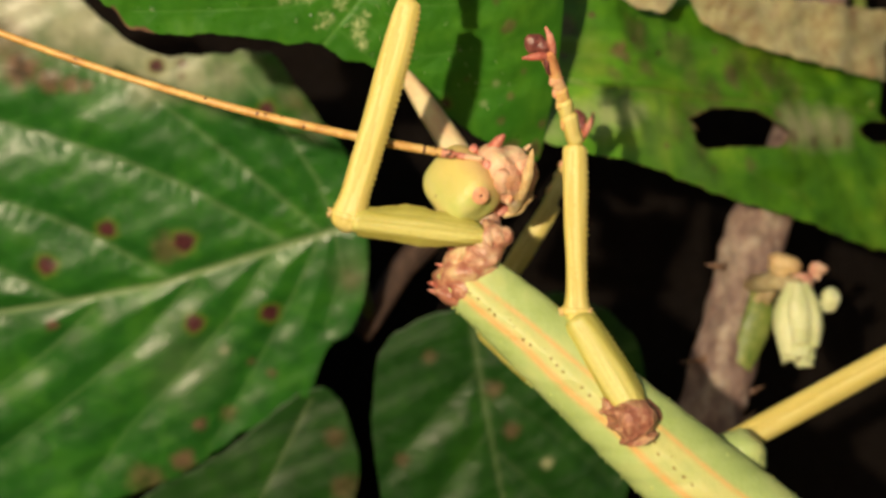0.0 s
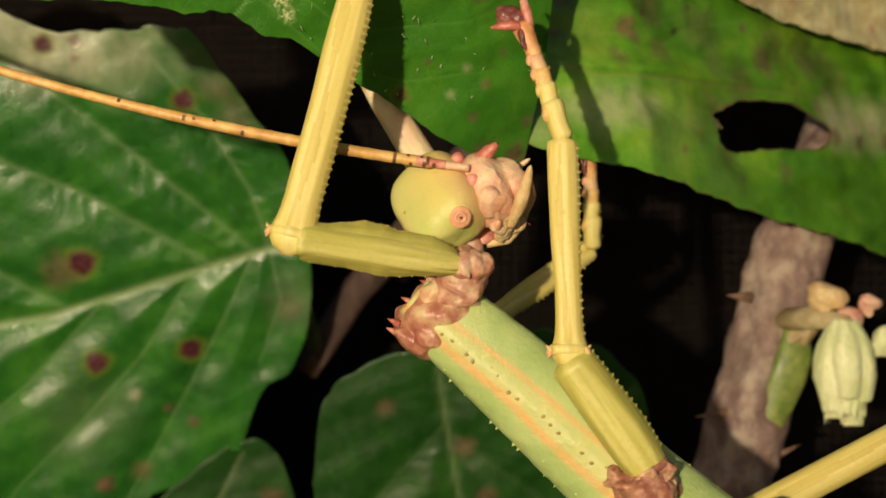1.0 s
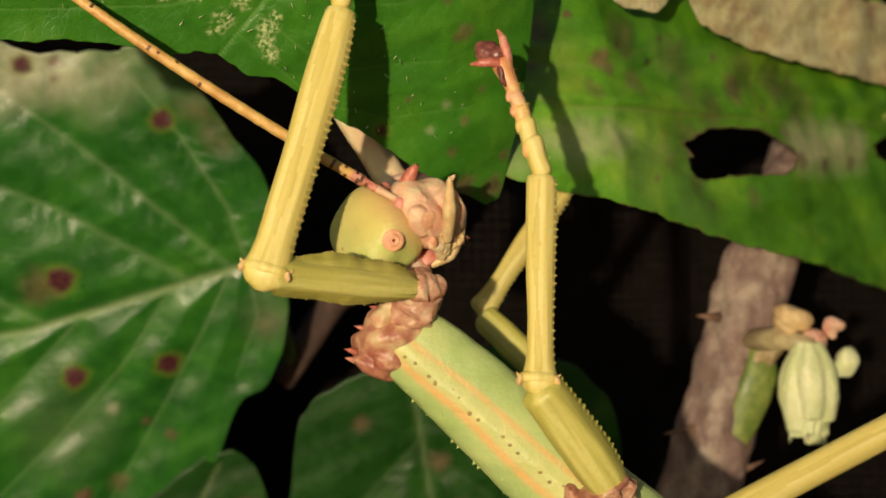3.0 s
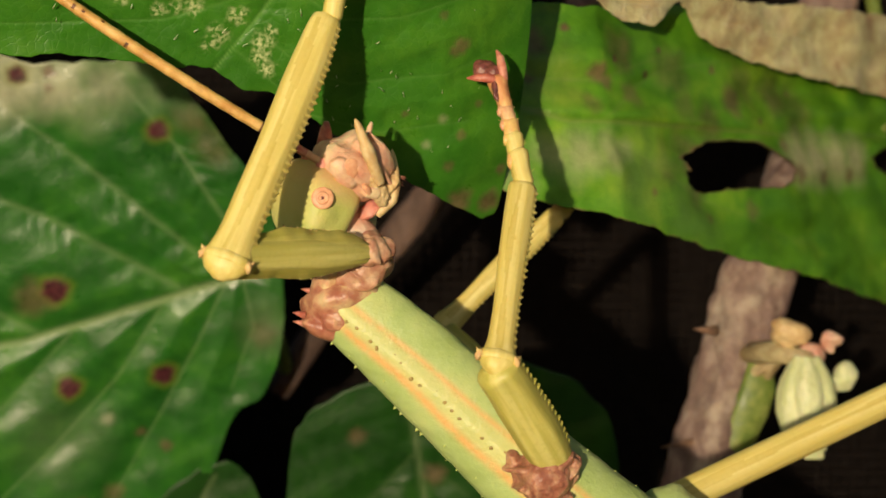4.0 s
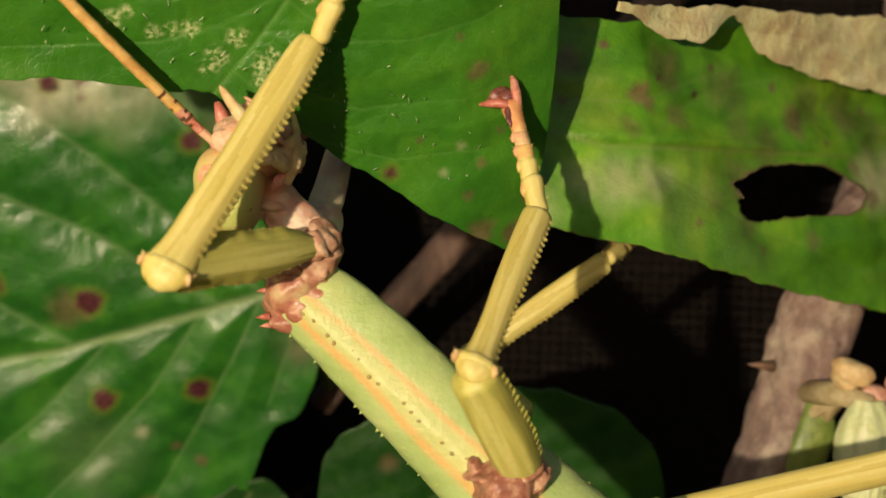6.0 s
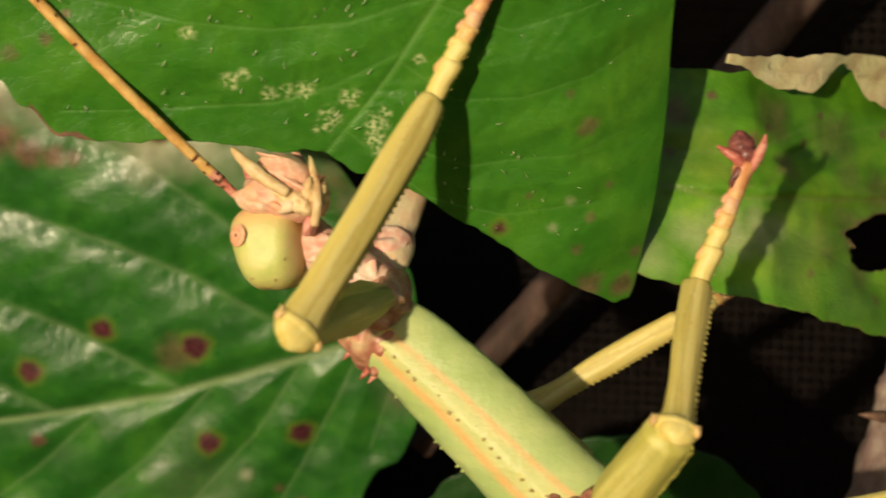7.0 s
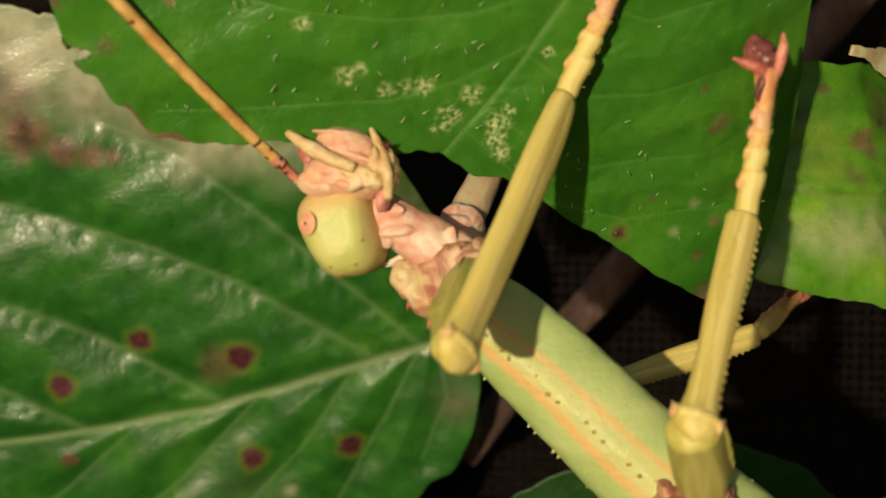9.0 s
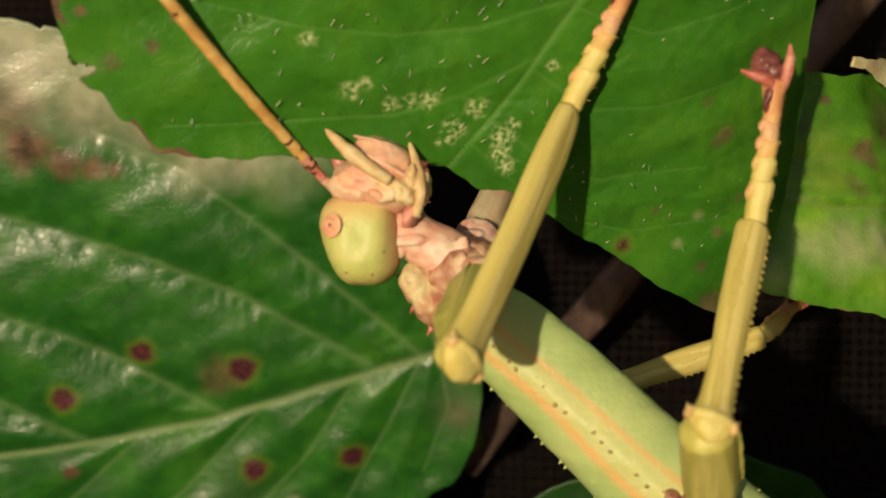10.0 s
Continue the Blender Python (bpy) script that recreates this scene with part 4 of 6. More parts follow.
        (0, -0.00703, -0.00240, 0.01946, 178.9, -11.2, -174.8), (0.2, -0.00698, -0.00244, 0.01946, 179.3, -10.0, -176.2), (0.5, -0.00688, -0.00257, 0.01953, 179.7, -8.2, -178.1),
        (1, -0.00624, -0.00254, 0.01924, 179.6, -9.8, -177.8), (1.5, -0.00473, -0.00251, 0.01931, 178.4, -25.5, -176.2), (2, -0.00478, -0.00251, 0.01954, 178.7, -25.3, -177.0),
        (2.5, -0.00697, -0.00244, 0.01927, 178.4, -20.5, -175.3), (3, -0.00903, -0.00227, 0.01911, 174.2, -30.5, -168.8), (3.2, -0.00895, -0.00222, 0.01896, 174.0, -29.9, -168.1),
        (4.5, -0.01123, -0.00194, 0.01911, 168.2, -32.8, -158.8), (5, -0.01220, -0.00183, 0.01976, 159.0, -39.0, -148.6), (5.2, -0.01239, -0.00178, 0.01899, 156.8, -38.4, -145.4),
        (6.3, -0.01633, -0.00155, 0.01895, 153.1, -42.4, -143.0), (6.5, -0.01704, -0.00153, 0.01881, 152.5, -43.0, -142.7), (6.8, -0.01836, -0.00150, 0.01784, 152.1, -41.4, -141.3),
        (7, -0.01922, -0.00149, 0.01718, 151.9, -40.6, -140.6), (7.5, -0.01929, -0.00149, 0.01674, 153.9, -37.7, -141.3), (8, -0.02003, -0.00148, 0.01591, 150.0, -38.1, -137.0),
        (8.5, -0.01993, -0.00148, 0.01593, 145.7, -38.8, -132.5), (9, -0.02001, -0.00148, 0.01586, 146.4, -37.3, -132.3), (9.5, -0.01946, -0.00148, 0.01623, 140.7, -40.0, -128.2),
        (10, -0.01853, -0.00150, 0.01661, 141.0, -39.4, -128.2),
    ],
    "femur1": [
        (0, -0.00553, -0.00206, 0.01183, 179.2, -6.3, -173.1), (0.2, -0.00582, -0.00238, 0.01175, 179.1, -7.0, -172.6), (0.5, -0.00602, -0.00250, 0.01165, 177.5, -7.6, -161.7),
        (1, -0.00568, -0.00250, 0.01166, 177.5, -7.5, -161.4), (1.5, -0.00583, -0.00250, 0.01178, 176.0, -8.5, -154.8), (2, -0.00590, -0.00250, 0.01185, 176.3, -8.0, -155.0),
        (2.5, -0.00582, -0.00250, 0.01170, 176.8, -6.8, -154.8), (3, -0.00631, -0.00250, 0.01181, 176.9, -4.6, -146.0), (3.2, -0.00579, -0.00250, 0.01140, 177.6, -3.1, -142.3),
        (4.5, -0.00568, -0.00250, 0.01217, -173.9, 6.4, -136.0), (5, -0.00634, -0.00250, 0.01224, -170.5, 8.7, -132.3), (5.2, -0.00624, -0.00250, 0.01169, -171.1, 6.7, -126.7),
        (6.3, -0.00687, -0.00250, 0.01140, -167.6, 8.8, -124.9), (6.5, -0.00695, -0.00250, 0.01125, -166.7, 8.7, -122.5), (6.8, -0.00719, -0.00250, 0.01080, -158.8, 8.7, -111.3),
        (7, -0.00735, -0.00250, 0.01049, -150.8, 8.8, -105.3), (7.5, -0.00884, -0.00250, 0.01051, -110.9, 10.3, -93.9), (8, -0.00789, -0.00250, 0.01110, -88.5, 17.9, -89.5),
        (8.5, -0.00763, -0.00250, 0.01135, -86.0, 21.6, -88.5), (9, -0.00807, -0.00250, 0.01077, -90.1, 20.7, -90.0), (9.5, -0.00814, -0.00250, 0.01104, -91.3, 21.6, -90.5),
        (10, -0.00813, -0.00250, 0.01114, -93.2, 21.5, -91.2),
    ],
    "tibia1": [
        (0, -0.01970, -0.00375, 0.01341, 33.4, -68.9, -35.0), (0.2, -0.01899, -0.00409, 0.01339, 35.3, -70.0, -37.0), (0.5, -0.01927, -0.00688, 0.01351, -22.1, -74.2, 22.9),
        (1, -0.01892, -0.00696, 0.01348, -35.0, -73.8, 36.1), (1.5, -0.01844, -0.00843, 0.01385, -50.9, -71.3, 52.4), (2, -0.01854, -0.00839, 0.01382, -49.7, -72.7, 51.0),
        (2.5, -0.01847, -0.00846, 0.01338, -42.6, -72.7, 43.9), (3, -0.01795, -0.01035, 0.01294, -43.3, -70.4, 45.0), (3.2, -0.01692, -0.01110, 0.01217, -49.0, -67.4, 51.3),
        (4.5, -0.01576, -0.01222, 0.01060, -44.4, -60.3, 48.5), (5, -0.01572, -0.01280, 0.01011, -47.6, -57.8, 52.3), (5.2, -0.01461, -0.01371, 0.01005, -56.4, -52.2, 62.3),
        (6.3, -0.01484, -0.01391, 0.00923, -46.2, -51.0, 53.3), (6.5, -0.01442, -0.01425, 0.00913, -32.5, -50.0, 55.0), (6.8, -0.01225, -0.01548, 0.00866, -30.0, -49.9, 59.2),
        (7, -0.01101, -0.01593, 0.00834, -16.2, -49.9, 61.1), (7.5, -0.00979, -0.01633, 0.00800, -9.6, -48.1, 64.7), (8, -0.00778, -0.01591, 0.00678, -8.5, -49.6, 66.7),
        (8.5, -0.00729, -0.01560, 0.00617, -8.5, -49.1, 66.8), (9, -0.00807, -0.01568, 0.00578, -5.0, -48.9, 63.9), (9.5, -0.00825, -0.01560, 0.00586, -4.8, -48.3, 64.0),
        (10, -0.00840, -0.01560, 0.00597, -4.0, -47.8, 63.5),
    ],
    "tarsus1": [
        (0, -0.01303, -0.00835, 0.03455, -33.5, -82.4, 33.3), (0.2, -0.01323, -0.00844, 0.03317, -78.3, -72.3, 78.8), (0.5, -0.01371, -0.00453, 0.03485, 17.8, -84.9, -17.8),
        (1, -0.01393, -0.00332, 0.03478, 55.8, -79.3, -56.3), (1.5, -0.01412, -0.00280, 0.03486, 62.5, -75.0, -63.3), (2, -0.01439, -0.00326, 0.03499, 55.1, -77.9, -55.7),
        (2.5, -0.01373, -0.00389, 0.03455, 40.5, -81.0, -40.9), (3, -0.01269, -0.00509, 0.03383, -20.2, -83.2, 20.3), (3.2, -0.01159, -0.00444, 0.03264, 11.3, -82.5, -11.4),
        (4.5, -0.00847, -0.00399, 0.02986, 32.0, -77.4, -32.6), (5, -0.00848, -0.00345, 0.02887, 37.9, -74.9, -38.9), (5.2, -0.00829, -0.00169, 0.02758, 52.8, -62.6, -56.0),
        (6.3, -0.00651, -0.00273, 0.02647, 26.8, -60.5, -30.1), (6.5, -0.00624, -0.00258, 0.02611, 25.5, -58.1, -29.4), (6.8, -0.00492, -0.00321, 0.02562, 20.0, -60.9, -22.6),
        (7, -0.00411, -0.00344, 0.02531, 17.9, -61.6, -20.2), (7.5, -0.00347, -0.00293, 0.02450, 29.8, -63.2, -32.7), (8, -0.00210, -0.00272, 0.02367, 31.2, -61.6, -34.5),
        (8.5, -0.00159, -0.00226, 0.02294, 36.3, -60.7, -40.1), (9, -0.00168, -0.00259, 0.02250, 32.8, -61.6, -36.3), (9.5, -0.00178, -0.00235, 0.02242, 34.1, -60.6, -37.9),
        (10, -0.00174, -0.00228, 0.02240, 34.4, -59.7, -38.4),
    ],
    "femur2": [
        (0, 0.00806, -0.00326, -0.00575, -157.3, -57.9, 153.8), (0.2, 0.00784, -0.00332, -0.00528, -172.7, -59.8, 171.5), (0.5, 0.00780, -0.00350, -0.00483, 162.5, -56.7, -159.4),
        (1, 0.00832, -0.00350, -0.00469, 170.4, -54.7, -168.4), (1.5, 0.00793, -0.00350, -0.00470, 178.4, -57.5, -178.1), (2, 0.00796, -0.00350, -0.00466, 176.0, -57.1, -175.3),
        (2.5, 0.00816, -0.00350, -0.00449, 165.1, -54.5, -161.9), (3, 0.00872, -0.00350, -0.00444, 156.8, -51.5, -151.3), (3.2, 0.00890, -0.00350, -0.00475, 151.7, -50.4, -145.1),
        (4.5, 0.00877, -0.00350, -0.00514, 139.0, -49.0, -131.0), (5, 0.00866, -0.00350, -0.00489, 136.1, -47.0, -127.2), (5.2, 0.00852, -0.00350, -0.00446, 132.1, -46.8, -123.4),
        (6.3, 0.00945, -0.00350, -0.00503, 119.6, -47.6, -112.8), (6.5, 0.00967, -0.00350, -0.00496, 115.4, -47.8, -109.4), (6.8, 0.00929, -0.00350, -0.00474, 105.7, -39.1, -100.1),
        (7, 0.00903, -0.00350, -0.00459, 46.6, -37.4, -60.2), (7.5, 0.00847, -0.00350, -0.00475, 70.2, -35.4, -78.2), (8, 0.00813, -0.00350, -0.00461, 99.3, -36.5, -95.6),
        (8.5, 0.00789, -0.00350, -0.00453, 112.7, -31.7, -102.4), (9, 0.00793, -0.00350, -0.00455, 108.9, -32.0, -100.3), (9.5, 0.00782, -0.00350, -0.00450, 104.9, -33.9, -98.4),
        (10, 0.00787, -0.00350, -0.00458, 103.8, -35.2, -98.0),
    ],
    "tibia2": [
        (0, 0.00258, -0.00057, 0.00400, 86.7, -83.4, -86.7), (0.2, 0.00241, -0.00252, 0.00416, 94.8, -83.5, -94.8), (0.5, 0.00189, -0.00573, 0.00478, -86.8, -82.1, 86.9),
        (1, 0.00182, -0.00484, 0.00470, -92.5, -82.6, 92.4), (1.5, 0.00176, -0.00370, 0.00500, -95.0, -82.4, 94.9), (2, 0.00173, -0.00401, 0.00499, -100.7, -83.0, 100.6),
        (2.5, 0.00180, -0.00557, 0.00486, -87.5, -76.4, 87.6), (3, 0.00244, -0.00694, 0.00456, -79.1, -75.1, 79.5), (3.2, 0.00289, -0.00769, 0.00411, -77.7, -68.4, 78.5),
        (4.5, 0.00382, -0.00920, 0.00354, -65.8, -53.3, 70.2), (5, 0.00391, -0.00974, 0.00352, -65.6, -48.7, 71.2), (5.2, 0.00419, -0.01007, 0.00393, -67.6, -42.4, 74.5),
        (6.3, 0.00645, -0.01065, 0.00345, -61.7, -39.0, 71.3), (6.5, 0.00710, -0.01079, 0.00355, -62.9, -37.2, 72.8), (6.8, 0.00772, -0.01228, 0.00252, -61.8, -37.5, 71.9),
        (7, 0.01358, -0.01143, 0.00239, -74.0, -34.0, 80.9), (7.5, 0.01038, -0.01268, 0.00190, -60.4, -48.7, 66.9), (8, 0.00723, -0.01270, 0.00223, -53.6, -62.0, 57.0),
        (8.5, 0.00580, -0.01306, 0.00151, -61.2, -53.1, 66.3), (9, 0.00619, -0.01309, 0.00155, -60.0, -49.5, 66.3), (9.5, 0.00642, -0.01295, 0.00190, -60.6, -48.0, 67.3),
        (10, 0.00656, -0.01281, 0.00205, -60.5, -47.2, 67.5),
    ],
    "tarsus2": [
        (0, 0.00269, -0.00254, 0.02104, 127.3, -54.6, -122.6), (0.2, 0.00226, -0.00432, 0.02017, 151.9, -70.0, -150.4), (0.5, 0.00202, -0.00340, 0.02157, -153.8, -69.9, 152.3),
        (1, 0.00173, -0.00266, 0.02151, -154.2, -69.0, 152.6), (1.5, 0.00157, -0.00146, 0.02180, -163.3, -69.9, 162.2), (2, 0.00135, -0.00199, 0.02182, -158.8, -69.6, 157.5),
        (2.5, 0.00197, -0.00159, 0.02134, -156.9, -69.3, 155.5), (3, 0.00324, -0.00265, 0.02094, -163.3, -69.1, 162.2), (3.2, 0.00413, -0.00157, 0.01987, -153.3, -68.9, 151.6),
        (4.5, 0.00726, 0.00034, 0.01712, -124.9, -67.5, 122.8), (5, 0.00752, 0.00085, 0.01626, -127.8, -65.7, 125.3), (5.2, 0.00754, 0.00200, 0.01536, -123.7, -60.3, 120.1),
        (6.3, 0.01068, 0.00183, 0.01411, -129.1, -62.4, 125.7), (6.5, 0.01109, 0.00211, 0.01380, -130.4, -61.5, 126.8), (6.8, 0.01190, 0.00051, 0.01283, -120.8, -57.4, 116.6),
        (7, 0.01580, 0.00245, 0.01187, 15.7, -70.1, -16.3), (7.5, 0.01477, -0.00239, 0.01465, 28.6, -72.8, -29.7), (8, 0.01157, -0.00603, 0.01720, 71.0, -80.7, -71.2),
        (8.5, 0.00989, -0.00375, 0.01507, 46.8, -79.4, -47.3), (9, 0.01062, -0.00301, 0.01444, 55.6, -79.4, -56.1), (9.5, 0.01080, -0.00248, 0.01450, 62.1, -80.2, -62.4),
        (10, 0.01097, -0.00216, 0.01448, 56.1, -79.8, -56.5),
    ],
    "hindfemur": [
        (0, 0.01966, 0.00748, -0.00972, -4.1, -26.3, 9.2), (0.2, 0.02006, 0.00760, -0.00906, -4.0, -25.7, 9.2), (0.5, 0.02060, 0.00800, -0.00832, -4.0, -24.9, 9.5),
        (1, 0.02042, 0.00800, -0.00882, -4.1, -24.7, 9.6), (1.5, 0.02058, 0.00800, -0.00875, -3.8, -23.8, 9.5), (2, 0.02074, 0.00800, -0.00840, -3.8, -23.6, 9.3),
        (2.5, 0.02078, 0.00800, -0.00859, -4.0, -25.2, 9.3), (3, 0.02126, 0.00800, -0.00845, -3.7, -24.7, 8.9), (3.2, 0.02109, 0.00800, -0.00883, -3.7, -24.1, 9.1),
        (4.5, 0.02066, 0.00800, -0.00997, -3.2, -20.7, 9.0), (5, 0.01925, 0.00800, -0.00991, -2.9, -17.7, 9.4), (5.2, 0.01845, 0.00800, -0.00996, -2.9, -17.1, 9.8),
        (6.3, 0.01825, 0.00800, -0.01129, -1.9, -11.2, 9.6), (6.5, 0.01793, 0.00800, -0.01139, -1.8, -10.6, 9.7), (6.8, 0.01808, 0.00800, -0.01013, -2.0, -11.6, 9.8),
        (7, 0.01818, 0.00800, -0.00928, -2.1, -12.2, 9.9), (7.5, 0.01768, 0.00800, -0.00964, -1.9, -11.1, 9.8), (8, 0.01809, 0.00800, -0.01005, -1.7, -10.1, 9.9),
        (8.5, 0.01807, 0.00800, -0.00977, -1.8, -10.2, 10.0), (9, 0.01798, 0.00800, -0.00963, -1.9, -10.7, 10.1), (9.5, 0.01780, 0.00800, -0.00934, -1.9, -10.9, 10.2),
        (10, 0.01804, 0.00800, -0.00963, -1.9, -10.9, 10.1),
    ],
    "farfemur": [
        (0, -0.00693, 0.01402, 0.00258, -4.2, 40.8, -6.4), (0.2, -0.00682, 0.01425, 0.00370, -11.8, 39.1, -18.3), (0.5, -0.00670, 0.01500, 0.00501, -26.0, 30.4, -44.0),
        (1, -0.00620, 0.01500, 0.00460, -27.0, 28.9, -46.5), (1.5, -0.00582, 0.01500, 0.00431, -27.5, 27.4, -48.5), (2, -0.00483, 0.01500, 0.00390, -27.0, 27.3, -48.1),
        (2.5, -0.00415, 0.01500, 0.00408, -26.9, 27.7, -47.5), (3, -0.00108, 0.01500, 0.00853, -27.8, 29.8, -46.7), (3.2, -0.00065, 0.01500, 0.00753, -27.9, 29.3, -47.2),
        (4.5, 0.00039, 0.01500, 0.00380, -26.0, 28.9, -45.3), (5, 0.00124, 0.01500, 0.00406, -25.6, 27.3, -46.3), (5.2, 0.00142, 0.01500, 0.00262, -23.9, 22.9, -48.7),
        (6.3, 0.00403, 0.01500, 0.00009, -22.0, 23.6, -45.3), (6.5, 0.00413, 0.01500, -0.00057, -20.4, 22.6, -44.1), (6.8, 0.00264, 0.01500, -0.00050, -21.0, 22.3, -45.4),
        (7, 0.00166, 0.01500, -0.00045, -21.5, 22.0, -46.3), (7.5, 0.00133, 0.01500, -0.00057, -24.5, 21.8, -50.9), (8, 0.00004, 0.01500, -0.00041, -25.3, 20.6, -53.4),
        (8.5, 0.00019, 0.01500, -0.00061, -26.6, 19.0, -57.0), (9, 0.00031, 0.01500, -0.00061, -27.3, 20.1, -56.4), (9.5, 0.00076, 0.01500, -0.00013, -28.3, 20.0, -57.5),
        (10, 0.00041, 0.01500, 0.00014, -28.3, 20.4, -57.0),
    ],
    "fartibia": [
        (0, -0.00693, 0.01402, 0.00258, 10.1, -58.7, -11.8), (0.2, -0.00682, 0.01425, 0.00370, 7.1, -50.5, -9.2), (0.5, -0.00670, 0.01500, 0.00501, 4.7, -38.2, -7.5),
        (1, -0.00620, 0.01500, 0.00460, -11.9, -33.7, 20.8), (1.5, -0.00582, 0.01500, 0.00431, 4.3, -35.5, -7.4), (2, -0.00483, 0.01500, 0.00390, -44.4, -44.6, 54.3),
        (2.5, -0.00415, 0.01500, 0.00408, -66.1, -43.6, 73.0), (3, -0.00108, 0.01500, 0.00853, -20.0, -53.6, 24.3), (3.2, -0.00065, 0.01500, 0.00753, -20.5, -50.7, 25.8),
        (4.5, 0.00039, 0.01500, 0.00380, -2.5, -40.0, 3.8), (5, 0.00124, 0.01500, 0.00406, -5.4, -36.5, 9.1), (5.2, 0.00142, 0.01500, 0.00262, -12.2, -35.3, 20.5),
        (6.3, 0.00403, 0.01500, 0.00009, -8.6, -38.0, 13.9), (6.5, 0.00413, 0.01500, -0.00057, -10.4, -38.2, 16.5), (6.8, 0.00264, 0.01500, -0.00050, -0.3, -35.8, 0.5),
        (7, 0.00166, 0.01500, -0.00045, 0.3, -33.3, -0.5), (7.5, 0.00133, 0.01500, -0.00057, 2.0, -31.1, -3.8), (8, 0.00004, 0.01500, -0.00041, -3.2, -22.1, 8.3),
        (8.5, 0.00019, 0.01500, -0.00061, -4.5, -22.4, 11.6), (9, 0.00031, 0.01500, -0.00061, -4.0, -19.4, 11.9), (9.5, 0.00076, 0.01500, -0.00013, -4.3, -19.2, 12.8),
        (10, 0.00041, 0.01500, 0.00014, -4.0, -18.6, 12.2),
    ],
    "fartarsus": [
        (0, 0.00070, 0.01244, 0.01539, 21.4, -65.7, -23.3), (0.2, 0.00267, 0.01170, 0.01542, 45.8, -69.1, -47.8), (0.5, 0.00569, 0.01234, 0.01489, 96.9, -76.0, -96.8),
        (1, 0.00618, 0.01874, 0.01348, 107.6, -76.7, -107.3), (1.5, 0.00699, 0.01232, 0.01365, 42.8, -68.0, -45.0), (2, 0.00183, 0.02428, 0.01516, 21.6, -71.5, -22.7),
        (2.5, -0.00076, 0.02610, 0.01515, 11.4, -60.4, -13.1), (3, 0.00761, 0.01893, 0.02144, -51.7, -29.8, 68.5), (3.2, 0.00849, 0.01941, 0.01995, -49.8, -28.6, 68.0),
        (4.5, 0.01266, 0.01582, 0.01411, -33.9, -21.2, 61.7), (5, 0.01396, 0.01703, 0.01362, -39.5, -21.2, 66.3), (5.2, 0.01368, 0.01957, 0.01190, -36.7, -18.2, 67.3),
        (6.3, 0.01630, 0.01803, 0.00997, -30.9, -16.9, 64.1), (6.5, 0.01622, 0.01858, 0.00935, -30.7, -16.0, 65.1), (6.8, 0.01566, 0.01512, 0.00888, -25.0, -17.6, 57.0),
        (7, 0.01507, 0.01487, 0.00835, -21.5, -20.0, 48.9), (7.5, 0.01504, 0.01409, 0.00771, -23.6, -10.3, 64.9), (8, 0.01475, 0.01716, 0.00563, -26.7, -17.0, 58.3),
        (8.5, 0.01472, 0.01797, 0.00551, -28.7, -18.4, 58.9), (9, 0.01511, 0.01813, 0.00472, -29.5, -18.6, 59.7), (9.5, 0.01553, 0.01836, 0.00515, -32.2, -18.5, 62.6),
        (10, 0.01527, 0.01822, 0.00525, -29.0, -15.7, 62.7),
    ],
    "foreback": [
        (0, -0.00799, 0.00867, 0.01905, -157.7, -54.3, 153.2), (0.2, -0.00817, 0.00875, 0.01889, -170.3, -56.1, 168.6), (0.5, -0.00839, 0.00900, 0.01862, -176.0, -56.1, 175.3),
        (1, -0.00836, 0.00900, 0.01823, -177.4, -57.8, 177.2), (1.5, -0.00855, 0.00900, 0.01804, -167.0, -58.7, 164.8), (2, -0.00863, 0.00900, 0.01829, -168.7, -57.3, 166.7),
        (2.5, -0.00811, 0.00900, 0.01933, -156.5, -52.0, 151.1), (3, -0.00866, 0.00900, 0.02008, -150.3, -47.9, 142.2), (3.2, -0.00819, 0.00900, 0.01886, -140.4, -46.9, 131.1),
        (4.5, -0.00778, 0.00500, 0.01503, -84.0, -41.5, 86.0), (5, -0.00794, 0.00500, 0.01513, -81.7, -40.8, 84.5), (5.2, -0.00786, 0.00500, 0.01389, -86.3, -36.8, 87.8),
        (6.3, -0.00817, 0.00500, 0.01283, -94.7, -40.3, 93.0), (6.5, -0.00838, 0.00500, 0.01242, -98.8, -39.9, 95.7), (6.8, -0.00857, 0.00500, 0.01355, -86.1, -43.3, 87.3),
        (7, -0.00869, 0.00500, 0.01431, -77.8, -45.6, 81.3), (7.5, -0.00929, 0.00500, 0.01385, -67.4, -44.5, 73.8), (8, -0.00934, 0.00500, 0.01336, -67.9, -39.6, 75.5),
        (8.5, -0.00917, 0.00500, 0.01353, -67.2, -36.4, 76.0), (9, -0.00936, 0.00500, 0.01355, -67.4, -36.9, 75.9), (9.5, -0.00928, 0.00500, 0.01363, -69.3, -36.8, 77.2),
        (10, -0.00860, 0.00500, 0.01329, -69.8, -36.5, 77.6),
    ],
}
insect = tagged(new("stick_insect"), "yellow-green stick insect clinging to bramble leaves", "insect")
moving = {}
HALF = [(-1.35, 0.13), (-1.15, 0.22), (-0.6, 0.29), (0.0, 0.34), (1.2, 0.44), (2.4, 0.52), (5.5, 0.58)]
AXIS = Vector((0.757, 0, -0.653))
SIDE = Vector((0.653, 0, 0.757))


